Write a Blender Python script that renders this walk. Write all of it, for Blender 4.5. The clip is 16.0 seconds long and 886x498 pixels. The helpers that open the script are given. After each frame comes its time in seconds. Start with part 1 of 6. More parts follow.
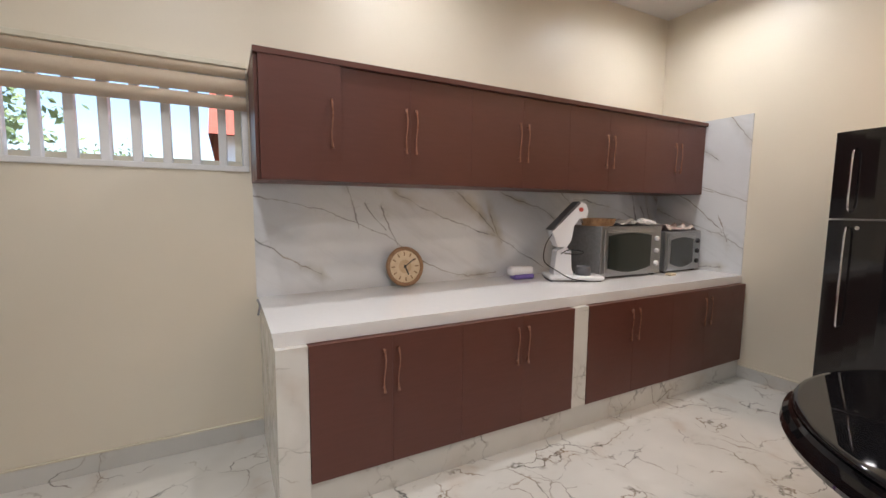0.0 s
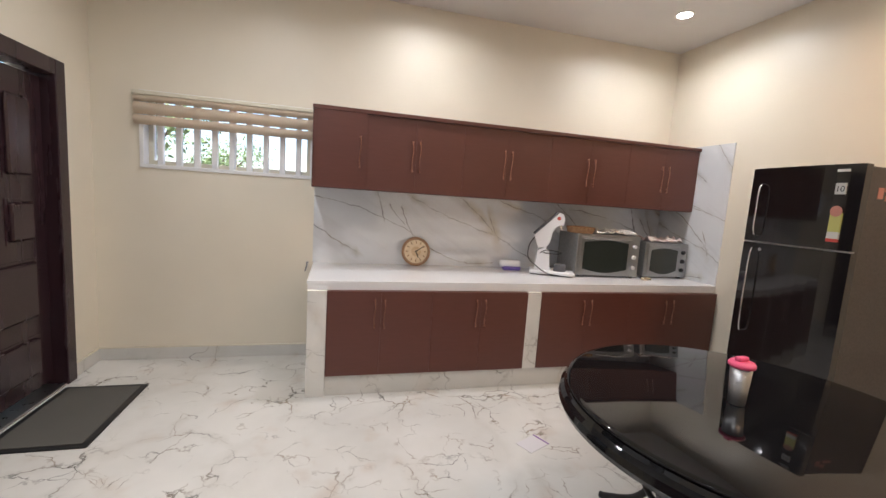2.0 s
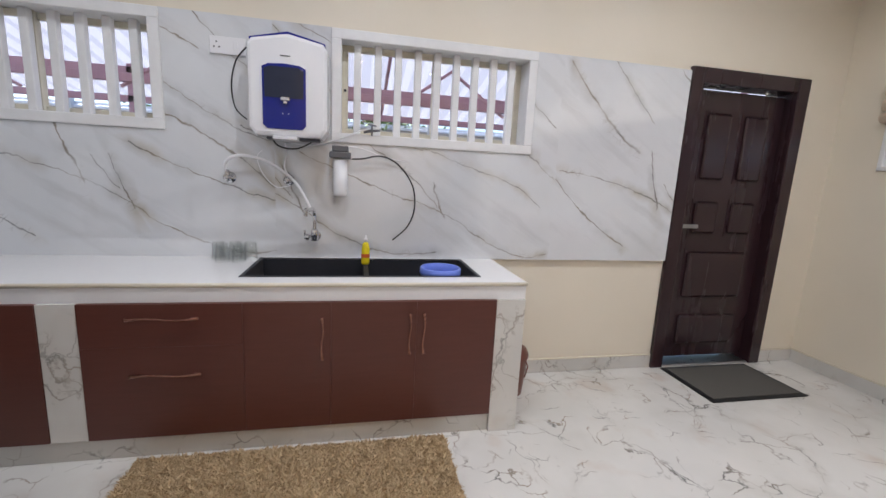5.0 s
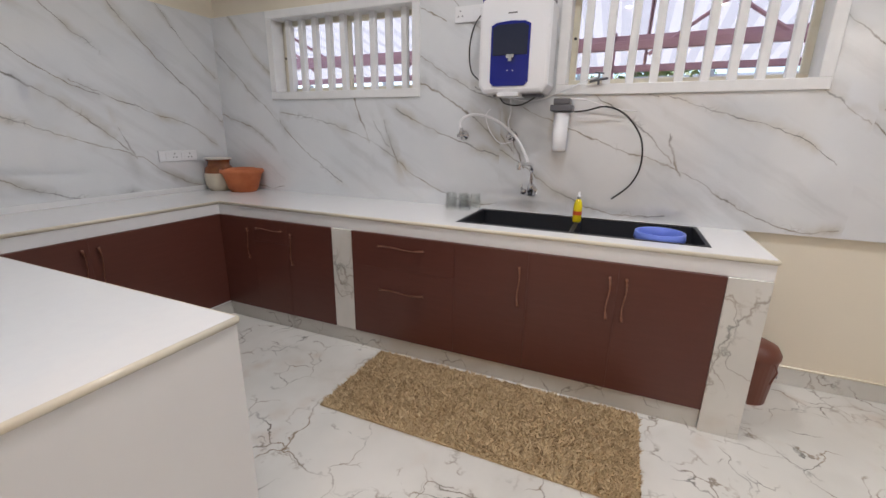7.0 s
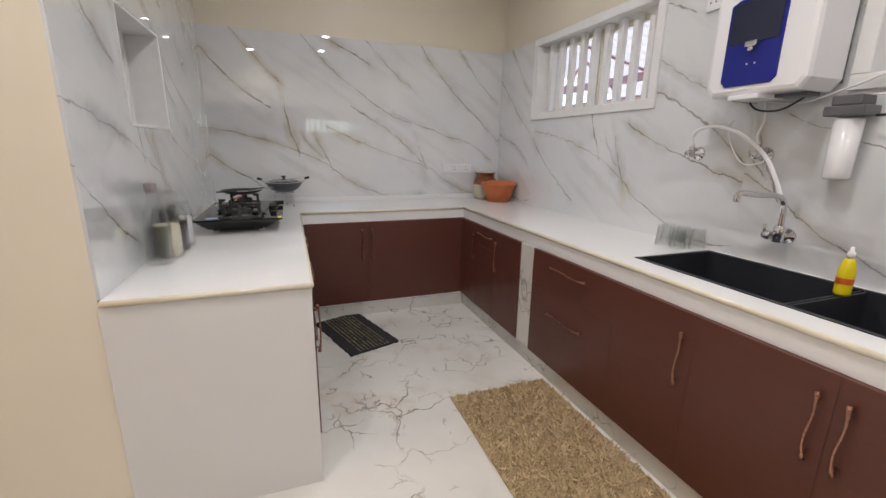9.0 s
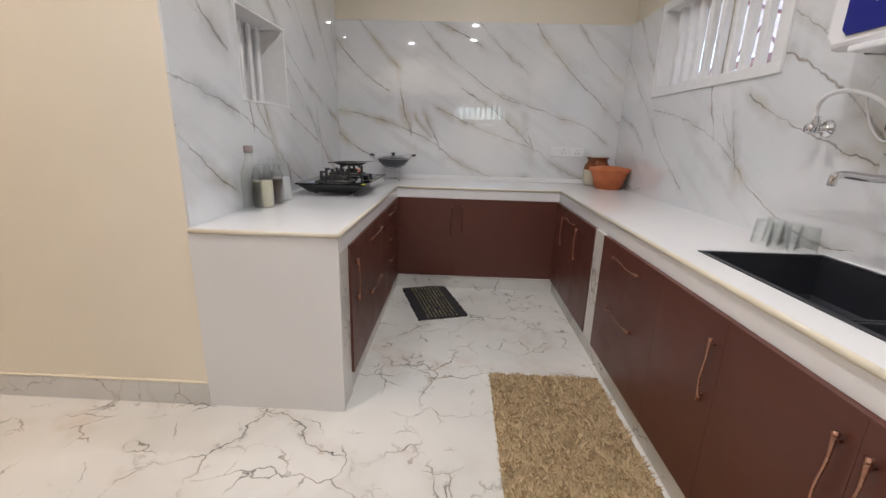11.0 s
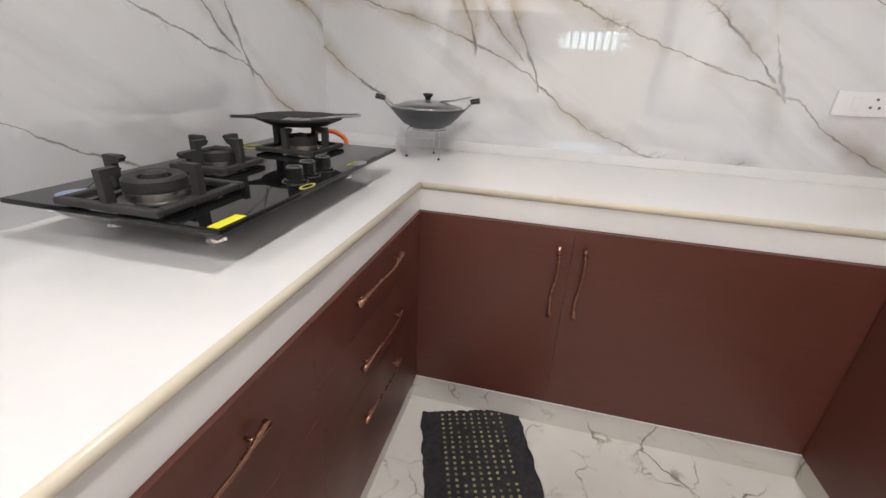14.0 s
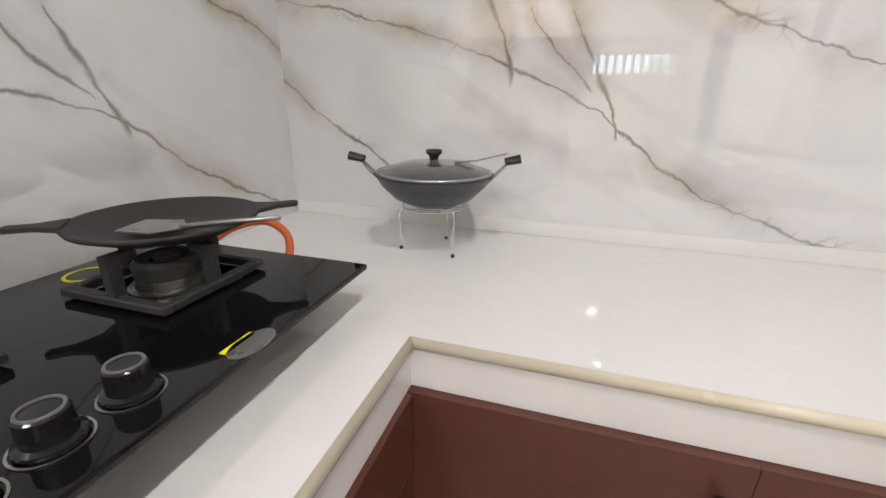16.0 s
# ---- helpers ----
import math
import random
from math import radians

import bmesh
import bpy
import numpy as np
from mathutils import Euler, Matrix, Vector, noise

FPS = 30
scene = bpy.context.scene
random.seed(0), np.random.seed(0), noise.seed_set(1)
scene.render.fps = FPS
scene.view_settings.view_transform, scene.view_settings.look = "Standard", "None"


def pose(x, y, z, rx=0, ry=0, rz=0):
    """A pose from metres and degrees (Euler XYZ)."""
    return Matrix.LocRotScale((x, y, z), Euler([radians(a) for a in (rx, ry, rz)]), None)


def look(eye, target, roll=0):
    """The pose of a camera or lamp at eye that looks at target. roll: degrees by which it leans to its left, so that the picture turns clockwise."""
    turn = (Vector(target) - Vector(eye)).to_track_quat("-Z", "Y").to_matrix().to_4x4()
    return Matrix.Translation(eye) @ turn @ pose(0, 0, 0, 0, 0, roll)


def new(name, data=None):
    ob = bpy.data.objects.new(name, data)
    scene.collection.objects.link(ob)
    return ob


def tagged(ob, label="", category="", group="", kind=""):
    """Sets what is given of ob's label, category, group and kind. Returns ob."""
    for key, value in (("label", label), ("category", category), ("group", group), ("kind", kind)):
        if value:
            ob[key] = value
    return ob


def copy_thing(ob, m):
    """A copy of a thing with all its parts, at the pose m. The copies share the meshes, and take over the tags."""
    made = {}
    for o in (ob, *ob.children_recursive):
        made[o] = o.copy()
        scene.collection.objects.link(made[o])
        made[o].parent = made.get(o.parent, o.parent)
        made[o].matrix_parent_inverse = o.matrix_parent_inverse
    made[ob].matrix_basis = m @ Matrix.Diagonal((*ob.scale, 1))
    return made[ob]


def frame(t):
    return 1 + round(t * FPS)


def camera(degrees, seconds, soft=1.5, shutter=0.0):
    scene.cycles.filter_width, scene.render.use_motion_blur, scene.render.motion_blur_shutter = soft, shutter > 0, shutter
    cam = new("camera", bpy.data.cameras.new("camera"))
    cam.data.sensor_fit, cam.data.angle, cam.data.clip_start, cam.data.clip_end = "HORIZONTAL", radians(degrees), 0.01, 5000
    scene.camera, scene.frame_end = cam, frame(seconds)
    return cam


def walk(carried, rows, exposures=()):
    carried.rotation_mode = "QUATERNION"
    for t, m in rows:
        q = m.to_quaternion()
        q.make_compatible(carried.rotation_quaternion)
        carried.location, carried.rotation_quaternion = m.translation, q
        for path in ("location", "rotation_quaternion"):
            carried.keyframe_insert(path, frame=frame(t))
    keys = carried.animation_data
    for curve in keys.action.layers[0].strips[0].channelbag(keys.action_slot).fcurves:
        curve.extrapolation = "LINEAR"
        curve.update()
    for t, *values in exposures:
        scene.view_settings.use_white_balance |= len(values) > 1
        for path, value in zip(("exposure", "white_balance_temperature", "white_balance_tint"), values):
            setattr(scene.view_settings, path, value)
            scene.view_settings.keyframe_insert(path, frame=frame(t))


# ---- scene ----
cam = camera(94.0, 16.0)
PATH = [
    (0, (1.443, 3.834, 1.369), (2.369, 5.595, 1.167), 0.5),
    (0.5, (1.642, 3.481, 1.407), (2.458, 5.288, 1.15), 1.3),
    (1, (1.756, 3.143, 1.411), (2.519, 4.963, 1.084), 2.9),
    (1.5, (1.74, 2.861, 1.442), (2.414, 4.723, 1.16), 3.8),
    (2, (1.779, 2.68, 1.463), (2.281, 4.601, 1.224), 3.8),
    (2.5, (1.842, 2.663, 1.422), (2.034, 4.642, 1.205), 3.6),
    (3, (1.927, 2.887, 1.416), (1.683, 4.86, 1.195), 3.5),
    (3.5, (2.037, 2.989, 1.396), (1.224, 4.802, 1.165), 3.5),
    (4, (2.192, 2.948, 1.411), (0.776, 4.338, 1.156), 3.9),
    (4.5, (2.392, 2.865, 1.367), (0.594, 3.685, 1.064), 3.7),
    (5, (2.575, 2.873, 1.364), (0.647, 3.279, 1.02), 2.9),
    (5.2, (2.644, 2.911, 1.381), (0.699, 3.187, 1.007), 2.6),
    (7.3, (2.548, 3.208, 1.303), (0.881, 2.241, 0.767), 0.5),
    (7.5, (2.503, 3.266, 1.307), (0.925, 2.157, 0.776), 0.2),
    (8, (2.351, 3.378, 1.312), (1.043, 1.954, 0.802), -0.3),
    (8.5, (2.138, 3.486, 1.297), (1.132, 1.825, 0.818), 0.3),
    (9, (1.927, 3.714, 1.312), (1.257, 1.891, 0.834), 0.9),
    (9.5, (1.801, 3.912, 1.339), (1.395, 2.018, 0.841), 1.8),
    (9.7, (1.765, 3.965, 1.331), (1.449, 2.057, 0.822), 2.1),
    (11.8, (1.287, 3.522, 1.209), (1.435, 1.606, 0.655), 2.0),
    (12, (1.325, 3.302, 1.254), (1.478, 1.401, 0.654), 2.5),
    (12.5, (1.399, 2.764, 1.217), (1.587, 0.865, 0.62), 3.2),
    (13, (1.437, 2.302, 1.196), (1.704, 0.427, 0.553), 3.3),
    (13.5, (1.46, 2.005, 1.17), (1.802, 0.174, 0.443), 3.2),
    (14, (1.53, 1.784, 1.157), (1.935, -0.007, 0.365), 2.9),
    (14.5, (1.578, 1.621, 1.17), (2.03, -0.151, 0.36), 2.3),
    (15, (1.591, 1.431, 1.172), (2.104, -0.324, 0.362), 1.3),
    (15.5, (1.627, 1.271, 1.181), (2.182, -0.477, 0.383), 0.8),
    (16, (1.678, 1.098, 1.181), (2.224, -0.703, 0.504), 0.8),
]
EXPO, TINT = 1.5, 12
walk(cam, [(t, look(eye, target, roll)) for t, eye, target, roll in PATH], [(t, EXPO + e, k, TINT) for t, e, k in ((0.0, -0.33, 6050), (1.5, -0.14, 6000), (3.0, -0.18, 5800), (3.5, -0.28, 5720), (4.5, -0.34, 5650), (5.2, -0.34, 5650), (7.5, -0.28, 6050), (9.5, -0.17, 6150), (12.0, -0.08, 6000), (13.0, 0.14, 6050), (14.0, 0.46, 6250), (16.0, 0.50, 6350))])

# ---- world and sun ----
world = bpy.data.worlds.new("world")
scene.world = world
world.use_nodes = True
wn = world.node_tree
sky = wn.nodes.new("ShaderNodeTexSky")
sky.sky_type, sky.sun_disc = "NISHITA", False
sky.sun_elevation, sky.sun_rotation = radians(55), radians(200)
wn.links.new(sky.outputs[0], wn.nodes["Background"].inputs[0])
wn.nodes["Background"].inputs[1].default_value = 0.15
sun = new("sun", bpy.data.lights.new("sun", "SUN"))
sun.data.energy, sun.data.angle, sun.data.color = 5.0, radians(0.5), (1, 0.95, 0.88)
sun.matrix_world = look((0, 0, 10), (2.0, 5.5, 0))

LAMP_W, LAMP_C = 3.9, (1.0, 0.95, 0.89)

# ---- plan ----
WX = -0.03          # plaster of the west wall
NY = 6.43           # north wall
EX = 5.14           # east wall
PX = 2.50           # cladding of the wall behind the hob
PY = 2.236          # north face of that wall
CEIL = 3.1
TOP = 0.84          # worktops


# ---- materials ----
def material(name, color, rough=0.5, metal=0.0, spec=0.5, coat=0.0):
    m = bpy.data.materials.new(name)
    m.use_nodes = True
    b = m.node_tree.nodes["Principled BSDF"]
    b.inputs["Base Color"].default_value = (*color, 1)
    b.inputs["Roughness"].default_value = rough
    b.inputs["Metallic"].default_value = metal
    b.inputs["Specular IOR Level"].default_value = spec
    b.inputs["Coat Weight"].default_value = coat
    b.inputs["Coat Roughness"].default_value = 0.04
    return m


class Nodes:
    """Short ways to make the nodes of a material."""

    def __init__(self, m):
        self.m, self.t = m, m.node_tree
        self.bsdf = self.t.nodes["Principled BSDF"]

    def node(self, kind, **values):
        n = self.t.nodes.new("ShaderNode" + kind)
        for k, v in values.items():
            setattr(n, k, v)
        return n

    def put(self, socket, value):
        if isinstance(value, bpy.types.NodeSocket):
            self.t.links.new(value, socket)
        else:
            socket.default_value = value

    def math(self, op, a, b=0.0, c=0.0, clamp=False):
        n = self.node("Math", operation=op, use_clamp=clamp)
        for s, v in zip(n.inputs, (a, b, c)):
            self.put(s, v)
        return n.outputs[0]

    def coords(self, kind="Object"):
        return self.node("TexCoord").outputs[kind]

    def place(self):
        return self.node("NewGeometry").outputs["Position"]

    def noise(self, vector, scale, detail=4.0, rough=0.55, distort=0.0):
        n = self.node("TexNoise")
        self.put(n.inputs["Vector"], vector)
        for k, v in (("Scale", scale), ("Detail", detail), ("Roughness", rough), ("Distortion", distort)):
            n.inputs[k].default_value = v
        return n.outputs[0]

    def scaled(self, vector, s):
        n = self.node("VectorMath", operation="MULTIPLY")
        self.put(n.inputs[0], vector)
        n.inputs[1].default_value = s
        return n.outputs[0]

    def ramp(self, value, stops):
        n = self.node("ValToRGB")
        self.put(n.inputs[0], value)
        e = n.color_ramp.elements
        while len(e) < len(stops):
            e.new(0.5)
        for k, (p, c) in zip(e, stops):
            k.position, k.color = p, (*c, 1)
        return n.outputs[0]

    def mix(self, f, a, b, kind="MIX"):
        n = self.node("Mix", data_type="RGBA", blend_type=kind)
        for s, v in zip((n.inputs[0], n.inputs[6], n.inputs[7]), (f, a, b)):
            self.put(s, (*v, 1) if isinstance(v, tuple) and len(v) == 3 else v)
        return n.outputs[2]

    def color(self, v):
        self.put(self.bsdf.inputs["Base Color"], v)

    def rough(self, v):
        self.put(self.bsdf.inputs["Roughness"], v)

    def bump(self, height, strength=0.2, distance=0.002):
        n = self.node("Bump")
        n.inputs["Strength"].default_value, n.inputs["Distance"].default_value = strength, distance
        self.put(n.inputs["Height"], height)
        self.t.links.new(n.outputs[0], self.bsdf.inputs["Normal"])

    def range(self, v, a, b, c, d):
        n = self.node("MapRange")
        for s, x in zip(n.inputs, (v, a, b, c, d)):
            self.put(s, x)
        return n.outputs[0]


def plaster(name, color, rough=0.42):
    m = material(name, color, rough)
    n = Nodes(m)
    p = n.place()
    big = n.noise(p, 0.9, 3)
    fine = n.noise(p, 60, 3)
    n.color(n.mix(n.range(big, 0.3, 0.7, 0, 1), tuple(c * 0.95 for c in color), tuple(min(1, c * 1.03) for c in color)))
    n.rough(n.range(fine, 0.3, 0.7, rough - 0.06, rough + 0.08))
    n.bump(n.math("ADD", n.math("MULTIPLY", fine, 0.3), n.noise(p, 7, 2)), 0.18, 0.003)
    return m


def wall_marble(name):
    """White polished tiles with slanting veins: u runs to the right on every wall, v is the height."""
    m = material(name, (0.8, 0.8, 0.8), 0.03, spec=0.9, coat=1.0)
    m.node_tree.nodes["Principled BSDF"].inputs["Coat Roughness"].default_value = 0.0
    m.node_tree.nodes["Principled BSDF"].inputs["Coat IOR"].default_value = 1.7
    n = Nodes(m)
    sep, nor = n.node("SeparateXYZ"), n.node("SeparateXYZ")
    geo = n.node("NewGeometry")
    n.put(sep.inputs[0], geo.outputs["Position"])
    n.put(nor.inputs[0], geo.outputs["True Normal"])
    x, y, z = sep.outputs
    nx, ny = nor.outputs[0], nor.outputs[1]
    u = n.math("SUBTRACT", n.math("MULTIPLY", y, nx), n.math("MULTIPLY", x, ny))
    west, east, north = (n.math("GREATER_THAN", nx, 0.5), n.math("LESS_THAN", nx, -0.5), n.math("LESS_THAN", ny, -0.5))
    shift = n.math("MULTIPLY", west, n.math("MULTIPLY_ADD", n.math("GREATER_THAN", y, 2.4), -0.89, -0.62))
    shift = n.math("MULTIPLY_ADD", east, 2.4, shift)
    shift = n.math("MULTIPLY_ADD", north, -1.4, shift)
    u = n.math("ADD", n.math("ADD", u, shift), 2.64 * 4)
    p = n.place()
    for scale, size, detail in ((2.6, 0.09, 3), (17, 0.030, 5)):
        u = n.math("ADD", u, n.math("MULTIPLY", n.math("SUBTRACT", n.noise(p, scale, detail), 0.5), size))
    v = n.math("ADD", n.math("ADD", z, 0.025), n.math("MULTIPLY", n.math("SUBTRACT", n.noise(p, 11, 4), 0.5), 0.05))
    u = n.math("MODULO", u, 2.64)
    strands = [
        (1.0, [(0.02, 1.47), (0.45, 1.40), (0.78, 1.29), (1.06, 1.15), (1.19, 1.05), (1.34, 0.97), (1.57, 0.90), (1.86, 0.91)]),
        (1.6, [(0.70, 1.62), (0.75, 1.42), (0.80, 1.27)]),
        (0.9, [(0.84, 1.41), (0.90, 1.33), (0.98, 1.24)]),
        (1.2, [(0.94, 1.40), (0.98, 1.30), (1.06, 1.14)]),
        (1.0, [(1.04, 1.49), (1.32, 1.36), (1.65, 1.24), (1.88, 1.17), (2.12, 1.02), (2.42, 0.89), (2.62, 0.90)]),
        (1.5, [(1.82, 1.34), (1.85, 1.26), (1.91, 1.14)]),
        (1.1, [(0.0, 1.41), (0.20, 1.21), (0.38, 1.08), (0.56, 0.97)]),
        (0.9, [(2.30, 1.68), (2.45, 1.56), (2.63, 1.40)]),
        (1.3, [(1.84, 2.2), (2.0, 1.98), (2.18, 1.80), (2.35, 1.64), (2.52, 1.50)]),
        (0.8, [(0.85, 2.2), (1.10, 1.93), (1.30, 1.77), (1.55, 1.62), (1.75, 1.54)]),
        (1.8, [(0.05, 2.15), (0.25, 1.90), (0.42, 1.74), (0.60, 1.62)]),
        (0.8, [(1.35, 2.2), (1.60, 1.96), (1.80, 1.80)]),
        (1.4, [(1.22, 1.66), (1.42, 1.55), (1.62, 1.42), (1.86, 1.20)]),
        (0.8, [(1.60, 1.62), (1.85, 1.52), (2.10, 1.44), (2.35, 1.36), (2.55, 1.22)]),
        (0.7, [(2.2, 2.2), (2.34, 2.0), (2.48, 1.85), (2.62, 1.74)]),
        (0.8, [(0.35, 2.2), (0.50, 2.02), (0.68, 1.82)]),
        (1.0, [(0.0, 2.75), (0.5, 2.45), (1.0, 2.2), (1.4, 2.0)]),
    ]
    width = n.range(n.noise(p, 9, 4), 0.36, 0.64, 0.0015, 0.0085)
    line, halo = None, None
    for size, pts in strands:
        c = n.node("FloatCurve")
        n.put(c.inputs[1], n.math("DIVIDE", u, 2.64))
        cv = c.mapping.curves[0]
        for k, (a, b) in enumerate(pts):
            if k < 2:
                cv.points[k].location = (a / 2.64, b / 3)
            else:
                cv.points.new(a / 2.64, b / 3)
        c.mapping.update()
        slope = (pts[-1][1] - pts[0][1]) / (pts[-1][0] - pts[0][0])
        d = n.math("ABSOLUTE", n.math("MULTIPLY_ADD", c.outputs[0], -3.0, v))
        d = n.math("DIVIDE", d, math.sqrt(1 + slope * slope))
        beyond = n.math("MAXIMUM", n.math("SUBTRACT", pts[0][0], u), n.math("SUBTRACT", u, pts[-1][0]))
        d = n.math("ADD", n.math("DIVIDE", d, size), n.math("MULTIPLY", n.math("MAXIMUM", beyond, 0.0), 0.7))
        line = d if line is None else n.math("MINIMUM", line, d)
    core = n.node("MapRange", interpolation_type="SMOOTHSTEP")
    for s, val in zip(core.inputs, (line, 0.0, width, 1.0, 0.0)):
        n.put(s, val)
    gate = n.range(n.noise(p, 5, 3), 0.34, 0.56, 0.35, 1.0)
    soft = n.math("POWER", n.range(line, 0.0, 0.06, 1.0, 0.0), 1.4)
    patch = n.range(n.noise(p, 2.7, 4), 0.45, 0.68, 0.0, 1.0)
    base = n.mix(n.range(n.noise(p, 1.3, 5), 0.35, 0.7, 0, 1), (0.78, 0.795, 0.815), (0.68, 0.70, 0.725))
    slant = n.node("CombineXYZ")
    for k, (a, s) in enumerate(((n.math("MULTIPLY_ADD", v, 1.5, u), 2.6), (n.math("MULTIPLY_ADD", u, -0.6, v), 0.45), (n.math("ADD", nx, ny), 3.0))):
        n.put(slant.inputs[k], n.math("MULTIPLY", a, s))
    smear = n.noise(slant.outputs[0], 1.7, 5, 0.6)
    base = n.mix(n.range(smear, 0.52, 0.76, 0.0, 0.42), base, (0.46, 0.465, 0.475))
    tint = n.mix(n.range(n.noise(p, 1.9, 2), 0.42, 0.60, 0, 1), (0.36, 0.37, 0.38), (0.43, 0.36, 0.23))
    base = n.mix(n.math("MULTIPLY", n.math("MULTIPLY", soft, patch), 0.9), base, tint)
    dark = n.mix(n.range(n.noise(p, 2.4, 2), 0.42, 0.58, 0, 1), (0.12, 0.118, 0.12), (0.21, 0.16, 0.10))
    twigs = n.node("TexVoronoi", feature="DISTANCE_TO_EDGE")
    bent = n.node("CombineXYZ")
    for k, (a, s) in enumerate(((n.math("MULTIPLY_ADD", v, 0.7, u), 7.0), (n.math("MULTIPLY_ADD", u, -0.7, v), 13.0), (n.math("ADD", nx, ny), 3.0))):
        n.put(bent.inputs[k], n.math("MULTIPLY", a, s))
    n.put(twigs.inputs["Vector"], bent.outputs[0])
    twigs.inputs["Scale"].default_value = 1.0
    twig = n.math("MULTIPLY", n.range(twigs.outputs[0], 0.0, 0.035, 1.0, 0.0), n.range(line, 0.008, 0.032, 1.0, 0.0))
    twig = n.math("MULTIPLY", twig, n.range(n.noise(p, 4.1, 3), 0.50, 0.62, 0.0, 0.35))
    base = n.mix(twig, base, dark)
    n.color(n.mix(n.math("MULTIPLY", n.math("MULTIPLY", core.outputs[0], gate), 0.85), base, dark))
    n.rough(n.range(n.noise(p, 8, 3), 0.3, 0.7, 0.0, 0.006))
    return m



def floor_marble(name, tone=1.0, veins=1.0):
    """Glossy white marble with thin dark cracks. tone: how light; veins: how strong they are."""
    shade = lambda *c: tuple(q * tone for q in c)
    m = material(name, (0.72, 0.69, 0.64), 0.14)
    n = Nodes(m)
    p = n.place()
    warp = n.node("VectorMath", operation="MULTIPLY_ADD")
    nz = n.node("TexNoise")
    n.put(nz.inputs["Vector"], p)
    nz.inputs["Scale"].default_value, nz.inputs["Detail"].default_value = 3.2, 6
    n.put(warp.inputs[0], nz.outputs["Color"])
    warp.inputs[1].default_value = (0.45, 0.45, 0.45)
    n.put(warp.inputs[2], p)
    w = warp.outputs[0]

    def cracks(scale, width):
        v = n.node("TexVoronoi", feature="DISTANCE_TO_EDGE")
        n.put(v.inputs["Vector"], w)
        v.inputs["Scale"].default_value = scale
        return n.range(v.outputs[0], 0.0, width, 1.0, 0.0)

    gate = n.range(n.noise(p, 2.3, 3), 0.48, 0.63, 0.0, 1.0)
    gate2 = n.range(n.noise(n.scaled(p, (1.0, 1.3, 1.0)), 3.7, 3), 0.49, 0.61, 0.0, 1.0)
    a = n.math("MULTIPLY", cracks(1.9, 0.012), gate, clamp=True)
    b = n.math("MULTIPLY", cracks(4.6, 0.024), gate2, clamp=True)
    soft = n.math("MULTIPLY", cracks(1.9, 0.13), n.range(n.noise(p, 1.7, 3), 0.42, 0.7, 0, 0.7))
    cloud = n.range(n.noise(p, 1.4, 5), 0.35, 0.7, 0, 1)
    base = n.mix(cloud, shade(0.79, 0.775, 0.735), shade(0.67, 0.66, 0.62))
    base = n.mix(n.math("MULTIPLY", soft, 0.5), base, (0.42, 0.39, 0.34))
    dark = n.mix(n.range(n.noise(p, 5, 2), 0.4, 0.6, 0, 1), (0.055, 0.055, 0.052), (0.22, 0.15, 0.09))
    vein = n.math("MAXIMUM", n.math("MULTIPLY", a, 1.0), n.math("MULTIPLY", b, 0.85))
    blot = n.math("MULTIPLY", n.range(n.noise(p, 21, 4), 0.56, 0.66, 0.0, 1.0), n.math("MULTIPLY", cracks(1.9, 0.09), gate))
    base = n.mix(n.math("MULTIPLY", n.range(n.noise(p, 3.1, 3), 0.56, 0.68, 0.0, 0.35), n.math("MULTIPLY", cracks(1.9, 0.2), veins)), base, (0.52, 0.38, 0.28))
    vein = n.math("MAXIMUM", vein, n.math("MULTIPLY", blot, 0.75))
    n.color(n.mix(n.math("MULTIPLY", vein, veins), base, dark))
    n.rough(n.range(n.noise(p, 9, 4), 0.3, 0.7, 0.10, 0.22))
    return m


def laminate(name):
    m = material(name, (0.10, 0.032, 0.022), 0.36)
    n = Nodes(m)
    p = n.place()
    grain = n.noise(n.scaled(p, (1, 1, 9)), 7, 5)
    fine = n.noise(p, 420, 2)
    n.color(n.mix(n.range(grain, 0.35, 0.65, 0, 1), (0.108, 0.035, 0.0245), (0.100, 0.032, 0.022)))
    n.rough(n.range(n.noise(p, 5, 4), 0.3, 0.7, 0.32, 0.46))
    n.bump(fine, 0.25, 0.0006)
    return m


def brushed(name, color, rough, metal=1.0):
    m = material(name, color, rough, metal)
    n = Nodes(m)
    n.rough(n.range(n.noise(n.scaled(n.coords(), (1, 1, 40)), 30, 3), 0.3, 0.7, rough * 0.8, rough * 1.3))
    return m


def grained(name, a, b, scale, rough, bump=0.3, dist=0.002, squash=(1, 1, 1)):
    m = material(name, a, rough)
    n = Nodes(m)
    v = n.noise(n.scaled(n.coords(), squash), scale, 5)
    n.color(n.mix(n.range(v, 0.35, 0.65, 0, 1), a, b))
    n.rough(n.range(v, 0.3, 0.7, rough - 0.05, min(1, rough + 0.08)))
    n.bump(v, bump, dist)
    return m


